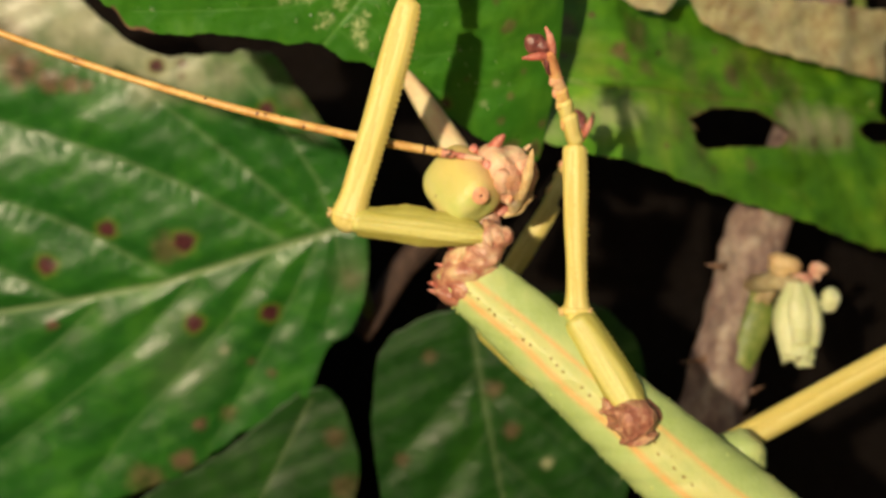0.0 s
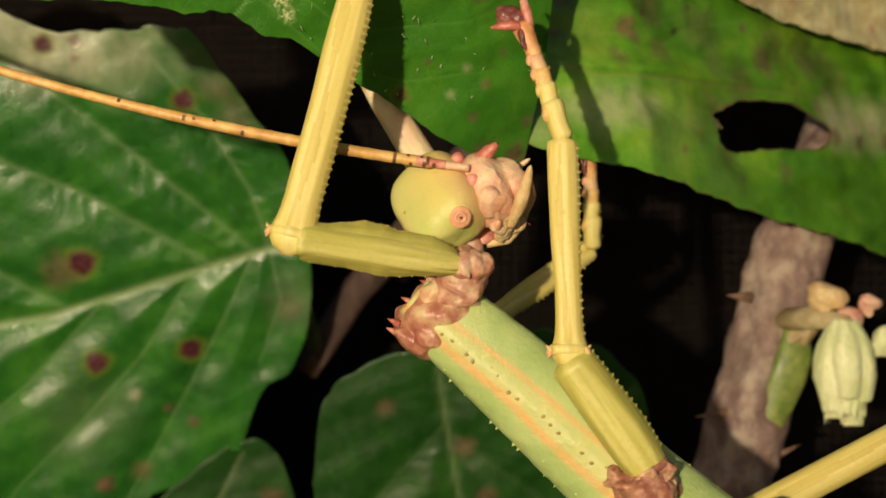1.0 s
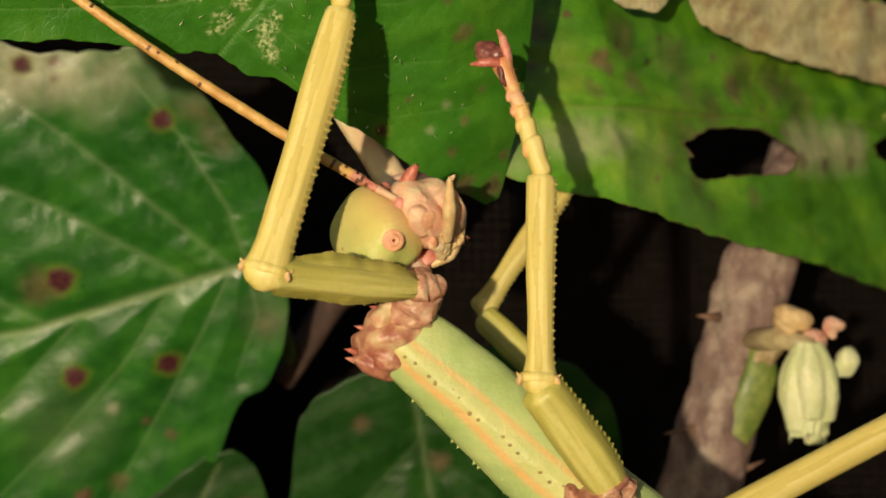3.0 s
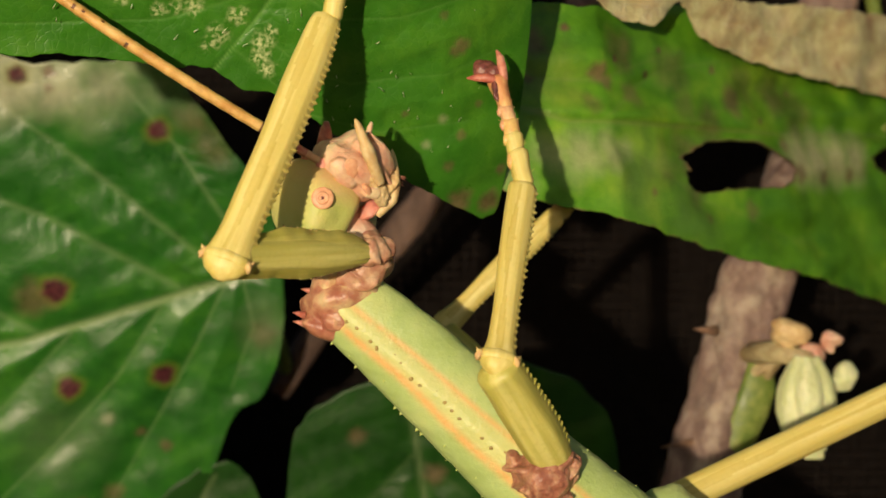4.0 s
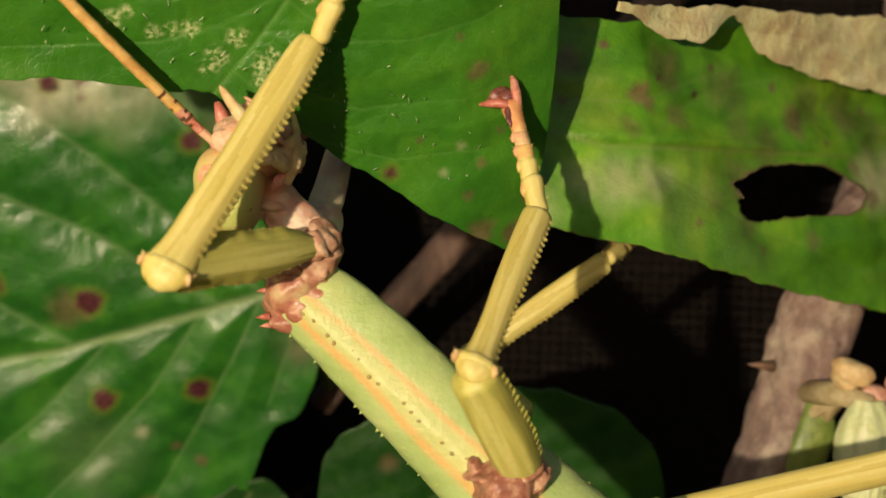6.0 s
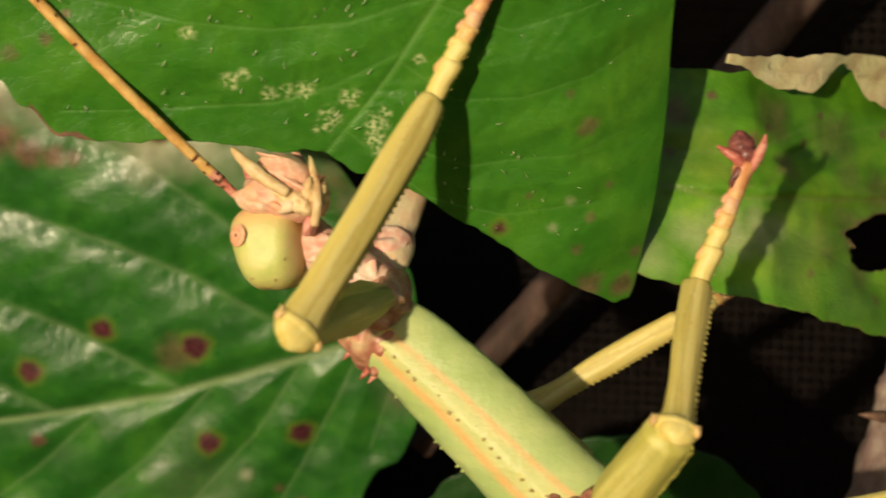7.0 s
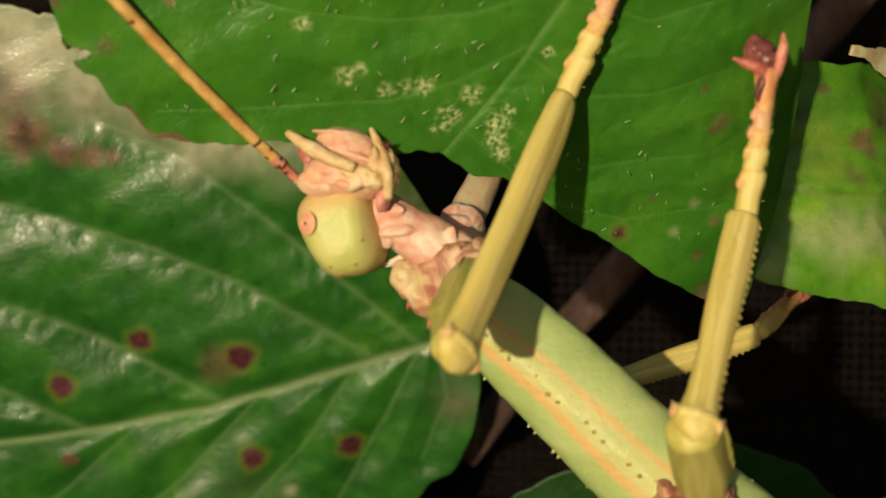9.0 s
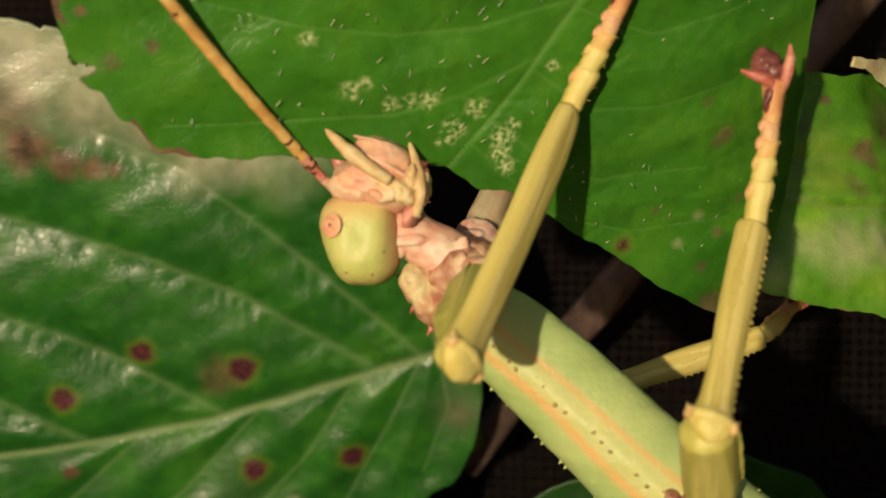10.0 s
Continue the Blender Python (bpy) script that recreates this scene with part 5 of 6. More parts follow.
def thorax():
    ns, nv = 300, 120
    s = np.linspace(-1.36, 5.5, ns)
    half = curve_at(HALF, s)
    deep = half * 0.72
    q = np.linspace(0, 2 * math.pi, nv, endpoint=False)
    v = np.cos(q)[None, :] * half[:, None]
    y = -np.sin(q)[None, :] * deep[:, None]
    bulge = 0.012 * ripple(s[:, None] * 9 + 3 * q[None, :], 1.0)
    v, y = v * (1 + bulge), y * (1 + bulge)
    v = v + np.clip(np.cos(q), 0, 1)[None, :] ** 0.8 * 0.13 * np.exp(-(((s[:, None] + 0.7) / 1.1) ** 2))
    y = y - 0.012 * np.exp(-((v / 0.06) ** 2)) * (np.sin(q)[None, :] > 0)
    co = s[:, None, None] * np.array(AXIS) + v[..., None] * np.array(SIDE) + y[..., None] * np.array((0, 1, 0))
    idx = np.arange(ns * nv).reshape(ns, nv)
    nxt = np.roll(idx, -1, 1)
    quads = np.stack([idx[:-1], nxt[:-1], nxt[1:], idx[1:]], -1).reshape(-1, 4).tolist()
    quads += [idx[0][::-1].tolist(), idx[-1].tolist()]
    mesh = bpy.data.meshes.new("thorax")
    mesh.from_pydata((co.reshape(-1, 3) * CM).tolist(), [], quads)
    front = (np.sin(q)[None, :] > 0.05) * np.ones((ns, 1))
    sv = s[:, None]
    apart = 0.118 + 0.030 * sv
    line = np.maximum(np.exp(-(((v + apart + 0.012 * np.sin(sv * 5)) / 0.036) ** 2)), 0.85 * np.exp(-(((v - apart + 0.01 * np.sin(sv * 4)) / 0.026) ** 2))) * front
    mid_band = np.clip((apart + 0.01 - np.abs(v)) / 0.05, 0, 1) * front
    a = mesh.attributes.new("stripe", "FLOAT_COLOR", "POINT")
    a.data.foreach_set("color", np.stack([line, mid_band, 0 * line, 0 * line + 1], -1).ravel())
    mesh.materials.append(THORAX)
    mesh.shade_smooth()
    ob = tagged(new("thorax", mesh), "long green thorax with two orange stripes")
    ob.parent = insect
    bm = bmesh.new()
    rng = random.Random(4)
    for k in range(27):
        at = -0.98 + k * 0.108 + rng.uniform(-0.03, 0.03)
        c = AXIS * at + SIDE * (-0.012 + rng.uniform(-0.04, 0.04)) + Vector((0, -0.72 * float(curve_at(HALF, at)) - 0.006, 0))
        blob(bm, c, (rng.uniform(0.014, 0.024), 0.007, rng.uniform(0.013, 0.021)), (0, 0, 0), 10)
    part("pore_row", bm, PORE, ob, "row of dark dots")
    bm = bmesh.new()
    spike(bm, (0, 0, 0), (0, 0, 0.026), 0.014, 6)
    seed_ob = part("tubercle", bm, TUBERCLE, ob)
    for k in range(48):
        at = -1.12 + k * 0.085 + rng.uniform(-0.03, 0.03)
        w = float(curve_at(HALF, at))
        side = -1 if k % 3 else 1
        ang = rng.uniform(-0.1, 0.15) if k % 4 else rng.uniform(0.2, 0.9)
        d = SIDE * side * math.cos(ang) * w + Vector((0, -1, 0)) * math.sin(ang) * w * 0.72
        t_ob = seed_ob if k == 0 else seed_ob.copy()
        if k:
            scene.collection.objects.link(t_ob)
        t_ob.matrix_basis = Matrix.LocRotScale((AXIS * at + d * 0.99) * CM, d.to_track_quat("Z", "Y"), Vector((1, 1, 1)) * rng.uniform(0.7, 1.3))
    bm = bmesh.new()
    c = Vector((0.76, -0.31, -0.62))
    blob(bm, c + Vector((0.02, -0.05, 0.02)), (0.215, 0.25, 0.20), (0, 30, 0), 30, 0.2)
    for k, (along, r, tilt) in enumerate(((-0.18, 0.20, 12), (-0.09, 0.225, -6), (0.0, 0.235, 14), (0.09, 0.22, -10), (0.17, 0.18, 8))):
        blob(bm, c + Vector((-0.52, 0.05, 0.85)) * -along, (r, r * 1.12, 0.040), (8, -31 + tilt, 10 * (-1) ** k), 30, 0.20, 7.0)
    blob(bm, c + Vector((-0.19, 0.05, 0.10)), (0.07, 0.13, 0.17), (0, -20, 0), 20, 0.3)
    blob(bm, c + Vector((0.22, 0.08, 0.10)), (0.06, 0.13, 0.16), (0, -40, 0), 20, 0.3)
    organic(part("coxa", bm, BROWN, insect, "reddish brown wrinkled leg base"), 0.010, 0.030, 0.14)
    bm = bmesh.new()
    blob(bm, (1.95, 0.30, -1.0), (0.26, 0.24, 0.22), (0, 30, 0), 18, 0.25)
    part("coxa", bm, THORAX, insect)


thorax()


def prothorax():
    """Built along x, from the thorax to the neck, around its own middle."""
    bm = bmesh.new()
    blob(bm, (-0.06, 0, 0.0), (0.28, 0.26, 0.28), (0, 8, 0), 48, 0.22, 5.0, 0)
    blob(bm, (-0.24, 0.02, 0.03), (0.17, 0.24, 0.27), (0, 0, 0), 40, 0.25, 7.0, 0)
    blob(bm, (-0.36, 0.03, 0.02), (0.12, 0.2, 0.22), (0, 0, 0), 32, 0.3, 9.0, 0)
    for k in range(0, 7, 2):
        blob(bm, (-0.30 + 0.075 * k, -0.17 - 0.03 * (k % 2), -0.02 + 0.13 * math.sin(k * 2.4)), (0.08, 0.045, 0.10), (0, 20 * math.sin(k * 3), 0), 20, 0.2, 11.0, 0)
    ob = organic(part("prothorax", bm, MOTTLED, insect, "mottled red-brown front body segment"), 0.011, 0.008, 0.22, 6)
    bm = bmesh.new()
    blob(bm, (0.14, -0.10, 0.13), (0.15, 0.14, 0.12), (0, 30, 0), 30, 0.25, 7.0)
    blob(bm, (0.00, -0.13, 0.16), (0.14, 0.11, 0.09), (0, 20, 0), 30, 0.25, 7.0)
    blob(bm, (0.17, -0.23, 0.13), (0.028, 0.022, 0.028), (0, 0, 0), 14)
    organic(part("shield", bm, SHIELD, ob, "smooth cream-green swelling of the front segment"), 0.011, 0.014, 0.16, 4)
    for x, z in ((0.04, 0.25), (-0.16, 0.27), (-0.36, 0.24), (-0.42, 0.20)):
        bm = bmesh.new()
        spike(bm, (x, -0.04, z - 0.03), (x - 0.03, -0.07, z + 0.07), 0.036, 8)
        part("spine", bm, RED, ob)
    return ob


moving["prothorax"] = prothorax()


def front_coxa():
    """Along x, from the front segment to the thigh: a swollen base with uneven rings."""
    bm = bmesh.new()
    blob(bm, (-0.02, 0, 0), (0.25, 0.20, 0.20), (0, 0, 0), 40, 0.18, 5.0)
    for k, (x, r, tilt) in enumerate(((-0.17, 0.17, 24), (-0.07, 0.20, 10), (0.04, 0.195, -14), (0.14, 0.17, -4), (0.21, 0.15, 12))):
        blob(bm, (x, -0.02, 0.015 * (-1) ** k), (0.055, r * 0.97, r * (0.98 + 0.04 * (k % 2))), (6, tilt, 14 - 6 * k), 30, 0.16, 7.0)
    blob(bm, (-0.10, -0.15, -0.08), (0.14, 0.045, 0.06), (0, 40, 0), 20, 0.3, 9.0)
    blob(bm, (0.06, -0.155, 0.08), (0.10, 0.045, 0.06), (0, -30, 0), 20, 0.3, 9.0)
    return organic(part("coxa", bm, COXA, insect, "ringed reddish front leg base"), 0.011, 0.007, 0.2, 6)


moving["coxa"] = front_coxa()


def neck():
    """A soft tube along x, from the head to the front segment, with a few long folds."""
    bm = bmesh.new()
    st = []
    for i in range(25):
        u = i / 24
        end = max(0.0, 1 - u / 0.12, 1 - (1 - u) / 0.12)
        w = float(curve_at([(0, 0.185), (0.35, 0.175), (0.7, 0.215), (1, 0.23)], u)) * math.sqrt(max(0.03, 1 - end * end))
        st.append(((-0.46 + 0.92 * u, 0, 0.01 * math.sin(u * 4)), w, w))
    ring_tube(bm, st, 40, lambda q, u: 1 + 0.035 * math.sin(3 * q + 2) * u + 0.05 * u * math.sin(7 * q + 5 * u) * max(0, u - 0.3) + 0.02 * math.sin(u * 26 + q))
    blob(bm, (0.22, -0.165, -0.06), (0.24, 0.045, 0.05), (0, 16, 0), 20, 0.2)
    blob(bm, (0.26, -0.175, 0.05), (0.22, 0.04, 0.045), (0, -8, 0), 20, 0.2)
    blob(bm, (-0.20, -0.12, -0.10), (0.10, 0.05, 0.06), (0, 40, 0), 20, 0.2)
    rng = random.Random(5)
    for k in range(9):
        q, x = rng.uniform(2.6, 6.8), rng.uniform(-0.34, 0.42)
        c = Vector((x, math.sin(q) * 0.185, math.cos(q) * 0.19))
        blob(bm, c, (rng.uniform(0.08, 0.18), 0.024, rng.uniform(0.03, 0.055)), (rng.uniform(-20, 20), rng.uniform(-70, 70), 0), 16, 0.25, 7.0)
    return organic(part("neck", bm, NECK, insect, "pale pink crumpled neck skin"), 0.010, 0.010, 0.24, 7)


moving["neck"] = neck()


def boxy(bm, c, r, power, seg=44, rough=0.02):
    """A rounded, slightly squared ball."""
    for v in blob(bm, (0, 0, 0), (1, 1, 1), (0, 0, 0), seg):
        k = (abs(v.co.x) ** power + abs(v.co.y) ** power + abs(v.co.z) ** power) ** (-1 / power)
        k *= 1 + rough * noise.noise(v.co * 2.2)
        v.co = Vector((v.co.x * k * r[0] + c[0], v.co.y * k * r[1] + c[1], v.co.z * k * r[2] + c[2]))


def seat(ob, p, way):
    """The vertex of a part that lies nearest to the line through p along way."""
    line = [((v.co / CM - p).cross(way).length, (v.co / CM - p).dot(way), v.co / CM) for v in ob.data.vertices]
    return min((d for d in line if abs(d[1]) < 0.2), key=lambda d: d[0])[2]


def head():
    bm = bmesh.new()
    boxy(bm, (-0.18, 0.02, 0.055), (0.285, 0.385, 0.340), 3.2, 64, 0.035)
    for v in bm.verts:
        low = max(0.0, 0.14 - v.co.z)
        if v.co.x < -0.185:
            v.co.x += 0.30 * low * (-0.185 - v.co.x) / 0.285
        v.co.z -= 0.05 * (v.co.x + 0.1) * (v.co.z < 0)
        v.co.x += 0.05 * max(0, v.co.z - 0.1)
        tint = [(max(min(1, (-v.co.z - 0.16) * 4), min(1, max(0, abs(v.co.x + 0.13) - 0.21) * 9), 0), min(1, max(0, (v.co.z - 0.13) * 5, (v.co.x - 0.02) * 6, (-v.co.z - 0.20) * 4 * (v.co.y < 0))), 0.0, 1.0) for v in bm.verts]
    ob = part("head", bm, HEAD, insect, "smooth yellow-green head")
    a = ob.data.attributes.new("tint", "FLOAT_COLOR", "POINT")
    a.data.foreach_set("color", [c for t in tint for c in t])
    for e, way in ((Vector((-0.300, -0.290, 0.140)), Vector((-0.52, -0.85, 0.1))), (Vector((-0.15, 0.40, 0.105)), Vector((-0.1, 0.99, 0.1)))):
        way = way.normalized()
        deg = [math.degrees(a) for a in way.to_track_quat("Z", "Y").to_euler()]
        e = seat(ob, e, way) + way * 0.004
        bm = bmesh.new()
        blob(bm, e, (0.088, 0.088, 0.017), deg, 30)
        eye = part("eye", bm, ROSE, ob, "pink round eye")
        bm = bmesh.new()
        n = 28
        q = way.to_track_quat("Z", "Y")
        ring = []
        for i in range(n):
            a = 2 * math.pi * i / n
            ring.append([bm.verts.new(e + q @ Vector(((0.038 + 0.014 * math.cos(b)) * math.cos(a), (0.038 + 0.014 * math.cos(b)) * math.sin(a), 0.014 + 0.006 * math.sin(b)))) for b in [2 * math.pi * j / 8 for j in range(8)]])
        for i in range(n):
            for j in range(8):
                bm.faces.new((ring[i][j], ring[(i + 1) % n][j], ring[(i + 1) % n][(j + 1) % 8], ring[i][(j + 1) % 8]))
        part("eye_ring", bm, ROSE, eye)
        bm = bmesh.new()
        blob(bm, e + way * 0.016, (0.014, 0.014, 0.010), deg, 12)
        part("pupil", bm, MAROON, eye)
    for p, way in (((-0.37, -0.05, -0.19), (-0.8, -0.5, 0)), ((0.04, -0.36, -0.04), (0.1, -1, 0)), ((-0.24, -0.34, -0.18), (-0.2, -1, -0.1)), ((-0.05, -0.36, -0.20), (0, -1, -0.2))):
        way = Vector(way).normalized()
        bm = bmesh.new()
        blob(bm, seat(ob, Vector(p), way), (0.015, 0.015, 0.006), [math.degrees(a) for a in way.to_track_quat("Z", "Y").to_euler()], 12)
        part("pore", bm, PORE, ob)
    for y in (-0.11, 0.16):
        bm = bmesh.new()
        blob(bm, (-0.33, y, 0.38), (0.05, 0.05, 0.06), (0, -30, 0), 16, 0.1)
        part("antenna_socket", bm, PINK, ob)
    for pts, r in (
        (((0.08, -0.37, 0.45), (-0.09, -0.41, 0.56), (-0.24, -0.40, 0.68), (-0.38, -0.35, 0.81)), 0.056),
        (((0.25, -0.27, 0.21), (0.29, -0.32, 0.38), (0.255, -0.26, 0.56), (0.18, -0.14, 0.75)), 0.044),
        (((0.10, 0.10, 0.60), (0.06, 0.08, 0.70), (0.0, 0.02, 0.80), (-0.03, 0.0, 0.88)), 0.032),
    ):
        bm = bmesh.new()
        st = []
        for i in range(25):
            u = i / 24 * 2.999
            k = int(u)
            p = Vector(pts[k]).lerp(Vector(pts[k + 1]), u - k)
            w = r * (0.72 + 0.28 * math.sin(min(1.0, u / 1.7) * 1.57)) * (1 - 0.62 * max(0.0, (u - 1.7) / 1.3)) * (1 - 0.14 * math.exp(-(((u - 1.05) / 0.10) ** 2)) - 0.14 * math.exp(-(((u - 2.05) / 0.10) ** 2))) * math.sqrt(max(0.05, 1 - max(0, u - 2.75) / 0.26))
            st.append((p, w, w))
        ring_tube(bm, st, 14)
        part("palp", bm, FACE if r < 0.042 else OCHRE, ob, "pale jointed feeler by the mouth")
    bm = bmesh.new()
    ring_tube(bm, [((-0.27, 0.06, 0.44), 0.06, 0.06), ((-0.31, 0.04, 0.54), 0.065, 0.06), ((-0.36, 0.02, 0.63), 0.05, 0.05), ((-0.40, 0.0, 0.70), 0.022, 0.02)], 14, lambda q, u: 1 + 0.08 * math.sin(3 * q + 7 * u))
    part("antenna_stub", bm, RED, ob, "short red stub of the other antenna")
    # soft pink face with overlapping plates
    bm = bmesh.new()
    blob(bm, (-0.06, -0.05, 0.44), (0.31, 0.33, 0.25), (0, 4, 0), 40, 0.14, 5.0)
    blob(bm, (-0.03, -0.08, 0.60), (0.22, 0.24, 0.17), (0, 16, 0), 40, 0.14, 5.0)
    blob(bm, (-0.28, -0.16, 0.45), (0.06, 0.15, 0.14), (0, -10, 0), 30, 0.2)
    blob(bm, (-0.24, -0.33, 0.42), (0.11, 0.03, 0.045), (0, 30, 0), 26, 0.2)
    blob(bm, (-0.10, -0.36, 0.40), (0.13, 0.03, 0.035), (0, 20, 0), 26, 0.2)
    blob(bm, (-0.20, -0.30, 0.40), (0.17, 0.08, 0.10), (0, 18, 0), 26, 0.2)
    blob(bm, (0.06, -0.34, 0.36), (0.10, 0.06, 0.06), (0, -24, 0), 26, 0.2)
    organic(part("face", bm, FACE, ob, "pinkish face of overlapping soft plates"), 0.009, 0.016, 0.12, 3)
    bm = bmesh.new()
    blob(bm, (0.00, -0.20, 0.63), (0.22, 0.17, 0.14), (0, 20, 0), 40, 0.14, 5.0)
    blob(bm, (0.03, -0.335, 0.57), (0.22, 0.040, 0.030), (0, 28, 0), 26, 0.2, 5.0)
    blob(bm, (-0.06, -0.30, 0.74), (0.14, 0.05, 0.020), (0, 12, 0), 26, 0.2, 5.0)
    organic(part("upper_lip", bm, FACE, ob, "folded pale upper lip"), 0.009, 0.014, 0.14, 3)
    bm = bmesh.new()
    blob(bm, (0.02, -0.33, 0.43), (0.22, 0.06, 0.060), (0, 24, 0), 30, 0.2, 7.0)
    blob(bm, (0.14, -0.32, 0.38), (0.13, 0.07, 0.075), (0, 34, 0), 28, 0.22, 9.0)
    blob(bm, (0.22, -0.28, 0.47), (0.06, 0.08, 0.12), (0, 12, 0), 26, 0.25, 9.0)
    blob(bm, (0.29, -0.20, 0.42), (0.055, 0.10, 0.14), (0, 4, 0), 26, 0.25, 9.0)
    organic(part("jaw", bm, OCHRE, ob, "ochre jaw with fine folds"), 0.009, 0.022, 0.06)
    bm = bmesh.new()
    rng = random.Random(21)
    for k in range(26):
        p = Vector((0.290 + rng.uniform(-0.03, 0.02), -0.22 + rng.uniform(-0.08, 0.05), 0.42 + rng.uniform(-0.12, 0.16)))
        spike(bm, p, p + Vector((0.045, -0.02, rng.uniform(-0.01, 0.03))), 0.008, 4)
    part("mouth_hair", bm, BROWN, ob)
    for c, r, turn, m in (((-0.20, -0.350, 0.45), (0.095, 0.035, 0.085), (0, 20, 0), ROSE), ((-0.02, -0.385, 0.36), (0.06, 0.02, 0.03), (0, 24, 0), ROSE), ((0.20, -0.20, 0.22), (0.05, 0.10, 0.10), (0, 20, 0), PINK)):
        bm = bmesh.new()
        blob(bm, c, r, turn, 24, 0.15, 9.0)
        part("blush_patch", bm, m, ob)
    return ob


moving["head"] = head()


def antenna():
    """Built along x from its socket: two short joints, then a long whip of rings."""
    bm = bmesh.new()
    stations, mats = [], []
    n = 220
    for i in range(n + 1):
        s = i / n
        x = s * 5.7 - 0.06
        r = 0.030 + 0.04 * min(0.16, max(0, x)) if x < 0.24 else 0.046 if x < 0.40 else 0.040 + 0.005 * math.sin(min(1, s * 2) * 3.1)
        r *= 1 - 0.3 * max(0, s - 0.4)
        joint = 0.05 * (i % 6 < 2)
        stations.append(((x, 0.0, 0.10 * math.sin(s * 2.2) - 0.55 * s * s), r * (1 + joint), r * (1 + joint)))
    ring_tube(bm, stations, 12)
    bm.faces.ensure_lookup_table()
    for f in bm.faces:
        c = f.calc_center_median()
        k = int(c.x * 38)
        lot = math.sin(k * 12.9898) * 43758.5453 % 1.0
        side = math.sin(k * 4.1 + math.atan2(c.y, c.z - 0.10 * math.sin((c.x + 0.06) / 5.7 * 2.2) + 0.55 * ((c.x + 0.06) / 5.7) ** 2))
        dark = (0.36 < c.x < 0.62 and lot < 0.5 and side > 0.1) or (c.x > 1.3 and lot < 0.05 + 0.03 * c.x and side > 0.90)
        f.material_index = 2 if dark or (0.12 < c.x < 0.44 and k % 2 == 0 and side > -0.1) else 3 if c.x < 0.11 else 1 if c.x < 0.36 else 0
    return part("antenna", bm, [AMBER, RED, DARK_RING, FACE], insect, "long amber antenna with a red ringed base")


moving["antenna"] = antenna()


def limb(name, length, widths, material, label, teeth=True, ridge=0.0, knob=True, seed=1, start=0.0, deep=0.62):
    """A leg segment along x, ribbed lengthwise, with fine teeth along its edge."""
    n = 46
    st = []
    for i in range(n + 1):
        s = i / n
        w = float(curve_at(widths, s))
        over = max(0.0, 1 - s * length / (w * (1.0 if knob else 0.7)), 1 - (1 - s) * length / (w * 0.5))
        w *= math.sqrt(max(0.04, 1 - over * over))
        st.append(((start + s * (length - start), 0, 0.015 * math.sin(s * 3 + seed)), w, w * deep))

    def flute(q, s):
        k = min(1, 7 * s, 9 * (1 - s))
        a = (q - 0.52 - 0.12 * math.sin(3 * s + seed)) % (2 * math.pi / 5) - math.pi / 5
        flat = math.cos(math.pi / 5) / math.cos(a) - 0.90
        return 1 + k * (0.42 * flat - 0.045 * math.exp(-(((q - 4.85) / 0.13) ** 2)) + 0.012 * math.sin(17 * s + seed) * math.cos(q)) + 0.05 * (1 - k) * math.sin(3 * q + 9 * s + seed)

    bm = bmesh.new()
    ring_tube(bm, st, 60, flute)
    bm.faces.ensure_lookup_table()
    for i in range(n):
        for k in range(60):
            if abs(k / 60 * 2 * math.pi - 4.9 - 0.12 * math.sin(5 * i / n + seed)) < 0.20 + 0.10 * math.sin(i * 0.31 + seed) and 3 < i < n - 2:
                bm.faces[i * 60 + k].material_index = 1
    ob = part(name, bm, [material, GROOVE if material == YELLOW else material], insect, label)
    if ridge:
        for way, tall in ((-1, ridge), (1, 0.5 * ridge)):
            bm = bmesh.new()
            top, low = [], []
            for i in range(61):
                s = 0.08 + 0.86 * i / 60
                w = float(curve_at(widths, s))
                h = w + tall * math.sin(math.pi * (i / 60)) ** 0.6 * (1 + 0.22 * math.sin(i * 0.21 + 1 + way) + 0.08 * math.sin(i * 0.7))
                top.append((bm.verts.new((s * length, 0.01, way * h)), bm.verts.new((s * length, -0.02, way * h))))
                low.append((bm.verts.new((s * length, 0.05, way * w * 0.4)), bm.verts.new((s * length, -0.10, way * w * 0.55))))
            for i in range(60):
                bm.faces.new((low[i][0], low[i + 1][0], top[i + 1][0], top[i][0]))
                bm.faces.new((low[i][1], top[i][1], top[i + 1][1], low[i + 1][1]))
                bm.faces.new((top[i][0], top[i + 1][0], top[i + 1][1], top[i][1]))
            for i in range(2, 59, 3 if way < 0 else 5):
                p = top[i][1].co
                spike(bm, (p.x, p.y + 0.01, p.z - way * 0.012), (p.x - 0.012, p.y - 0.015, p.z + way * 0.010), 0.006, 5, 1)
            part("crest", bm, [material, PALE], ob, "thin toothed crest")
    if teeth:
        bm = bmesh.new()
        count = int(length / 0.068)
        side = 1 if ridge else -1
        rows = []
        for i in range(4 * count + 1):
            s = 0.14 + 0.83 * i / (4 * count)
            w = float(curve_at(widths, s))
            x, z0 = start + s * (length - start), 0.015 * math.sin(s * 3 + seed)
            point = i % 4 == 1
            tip = w * 1.01 + (0.011 + 0.011 * (math.sin(i * 9.7) * 43.7 % 1.0) if point else 0.0)
            x += 0.008 * point
            rows.append([bm.verts.new((x, y, z0 + side * z)) for y, z in ((-w * 0.34, w * 0.84), (-w * 0.07, tip), (w * 0.07, tip), (w * 0.25, w * 0.84))])
        for a, b in zip(rows, rows[1:]):
            for k in range(3):
                bm.faces.new((a[k], b[k], b[k + 1], a[k + 1]))
        part("serration", bm, material, ob, "fine row of teeth", False)
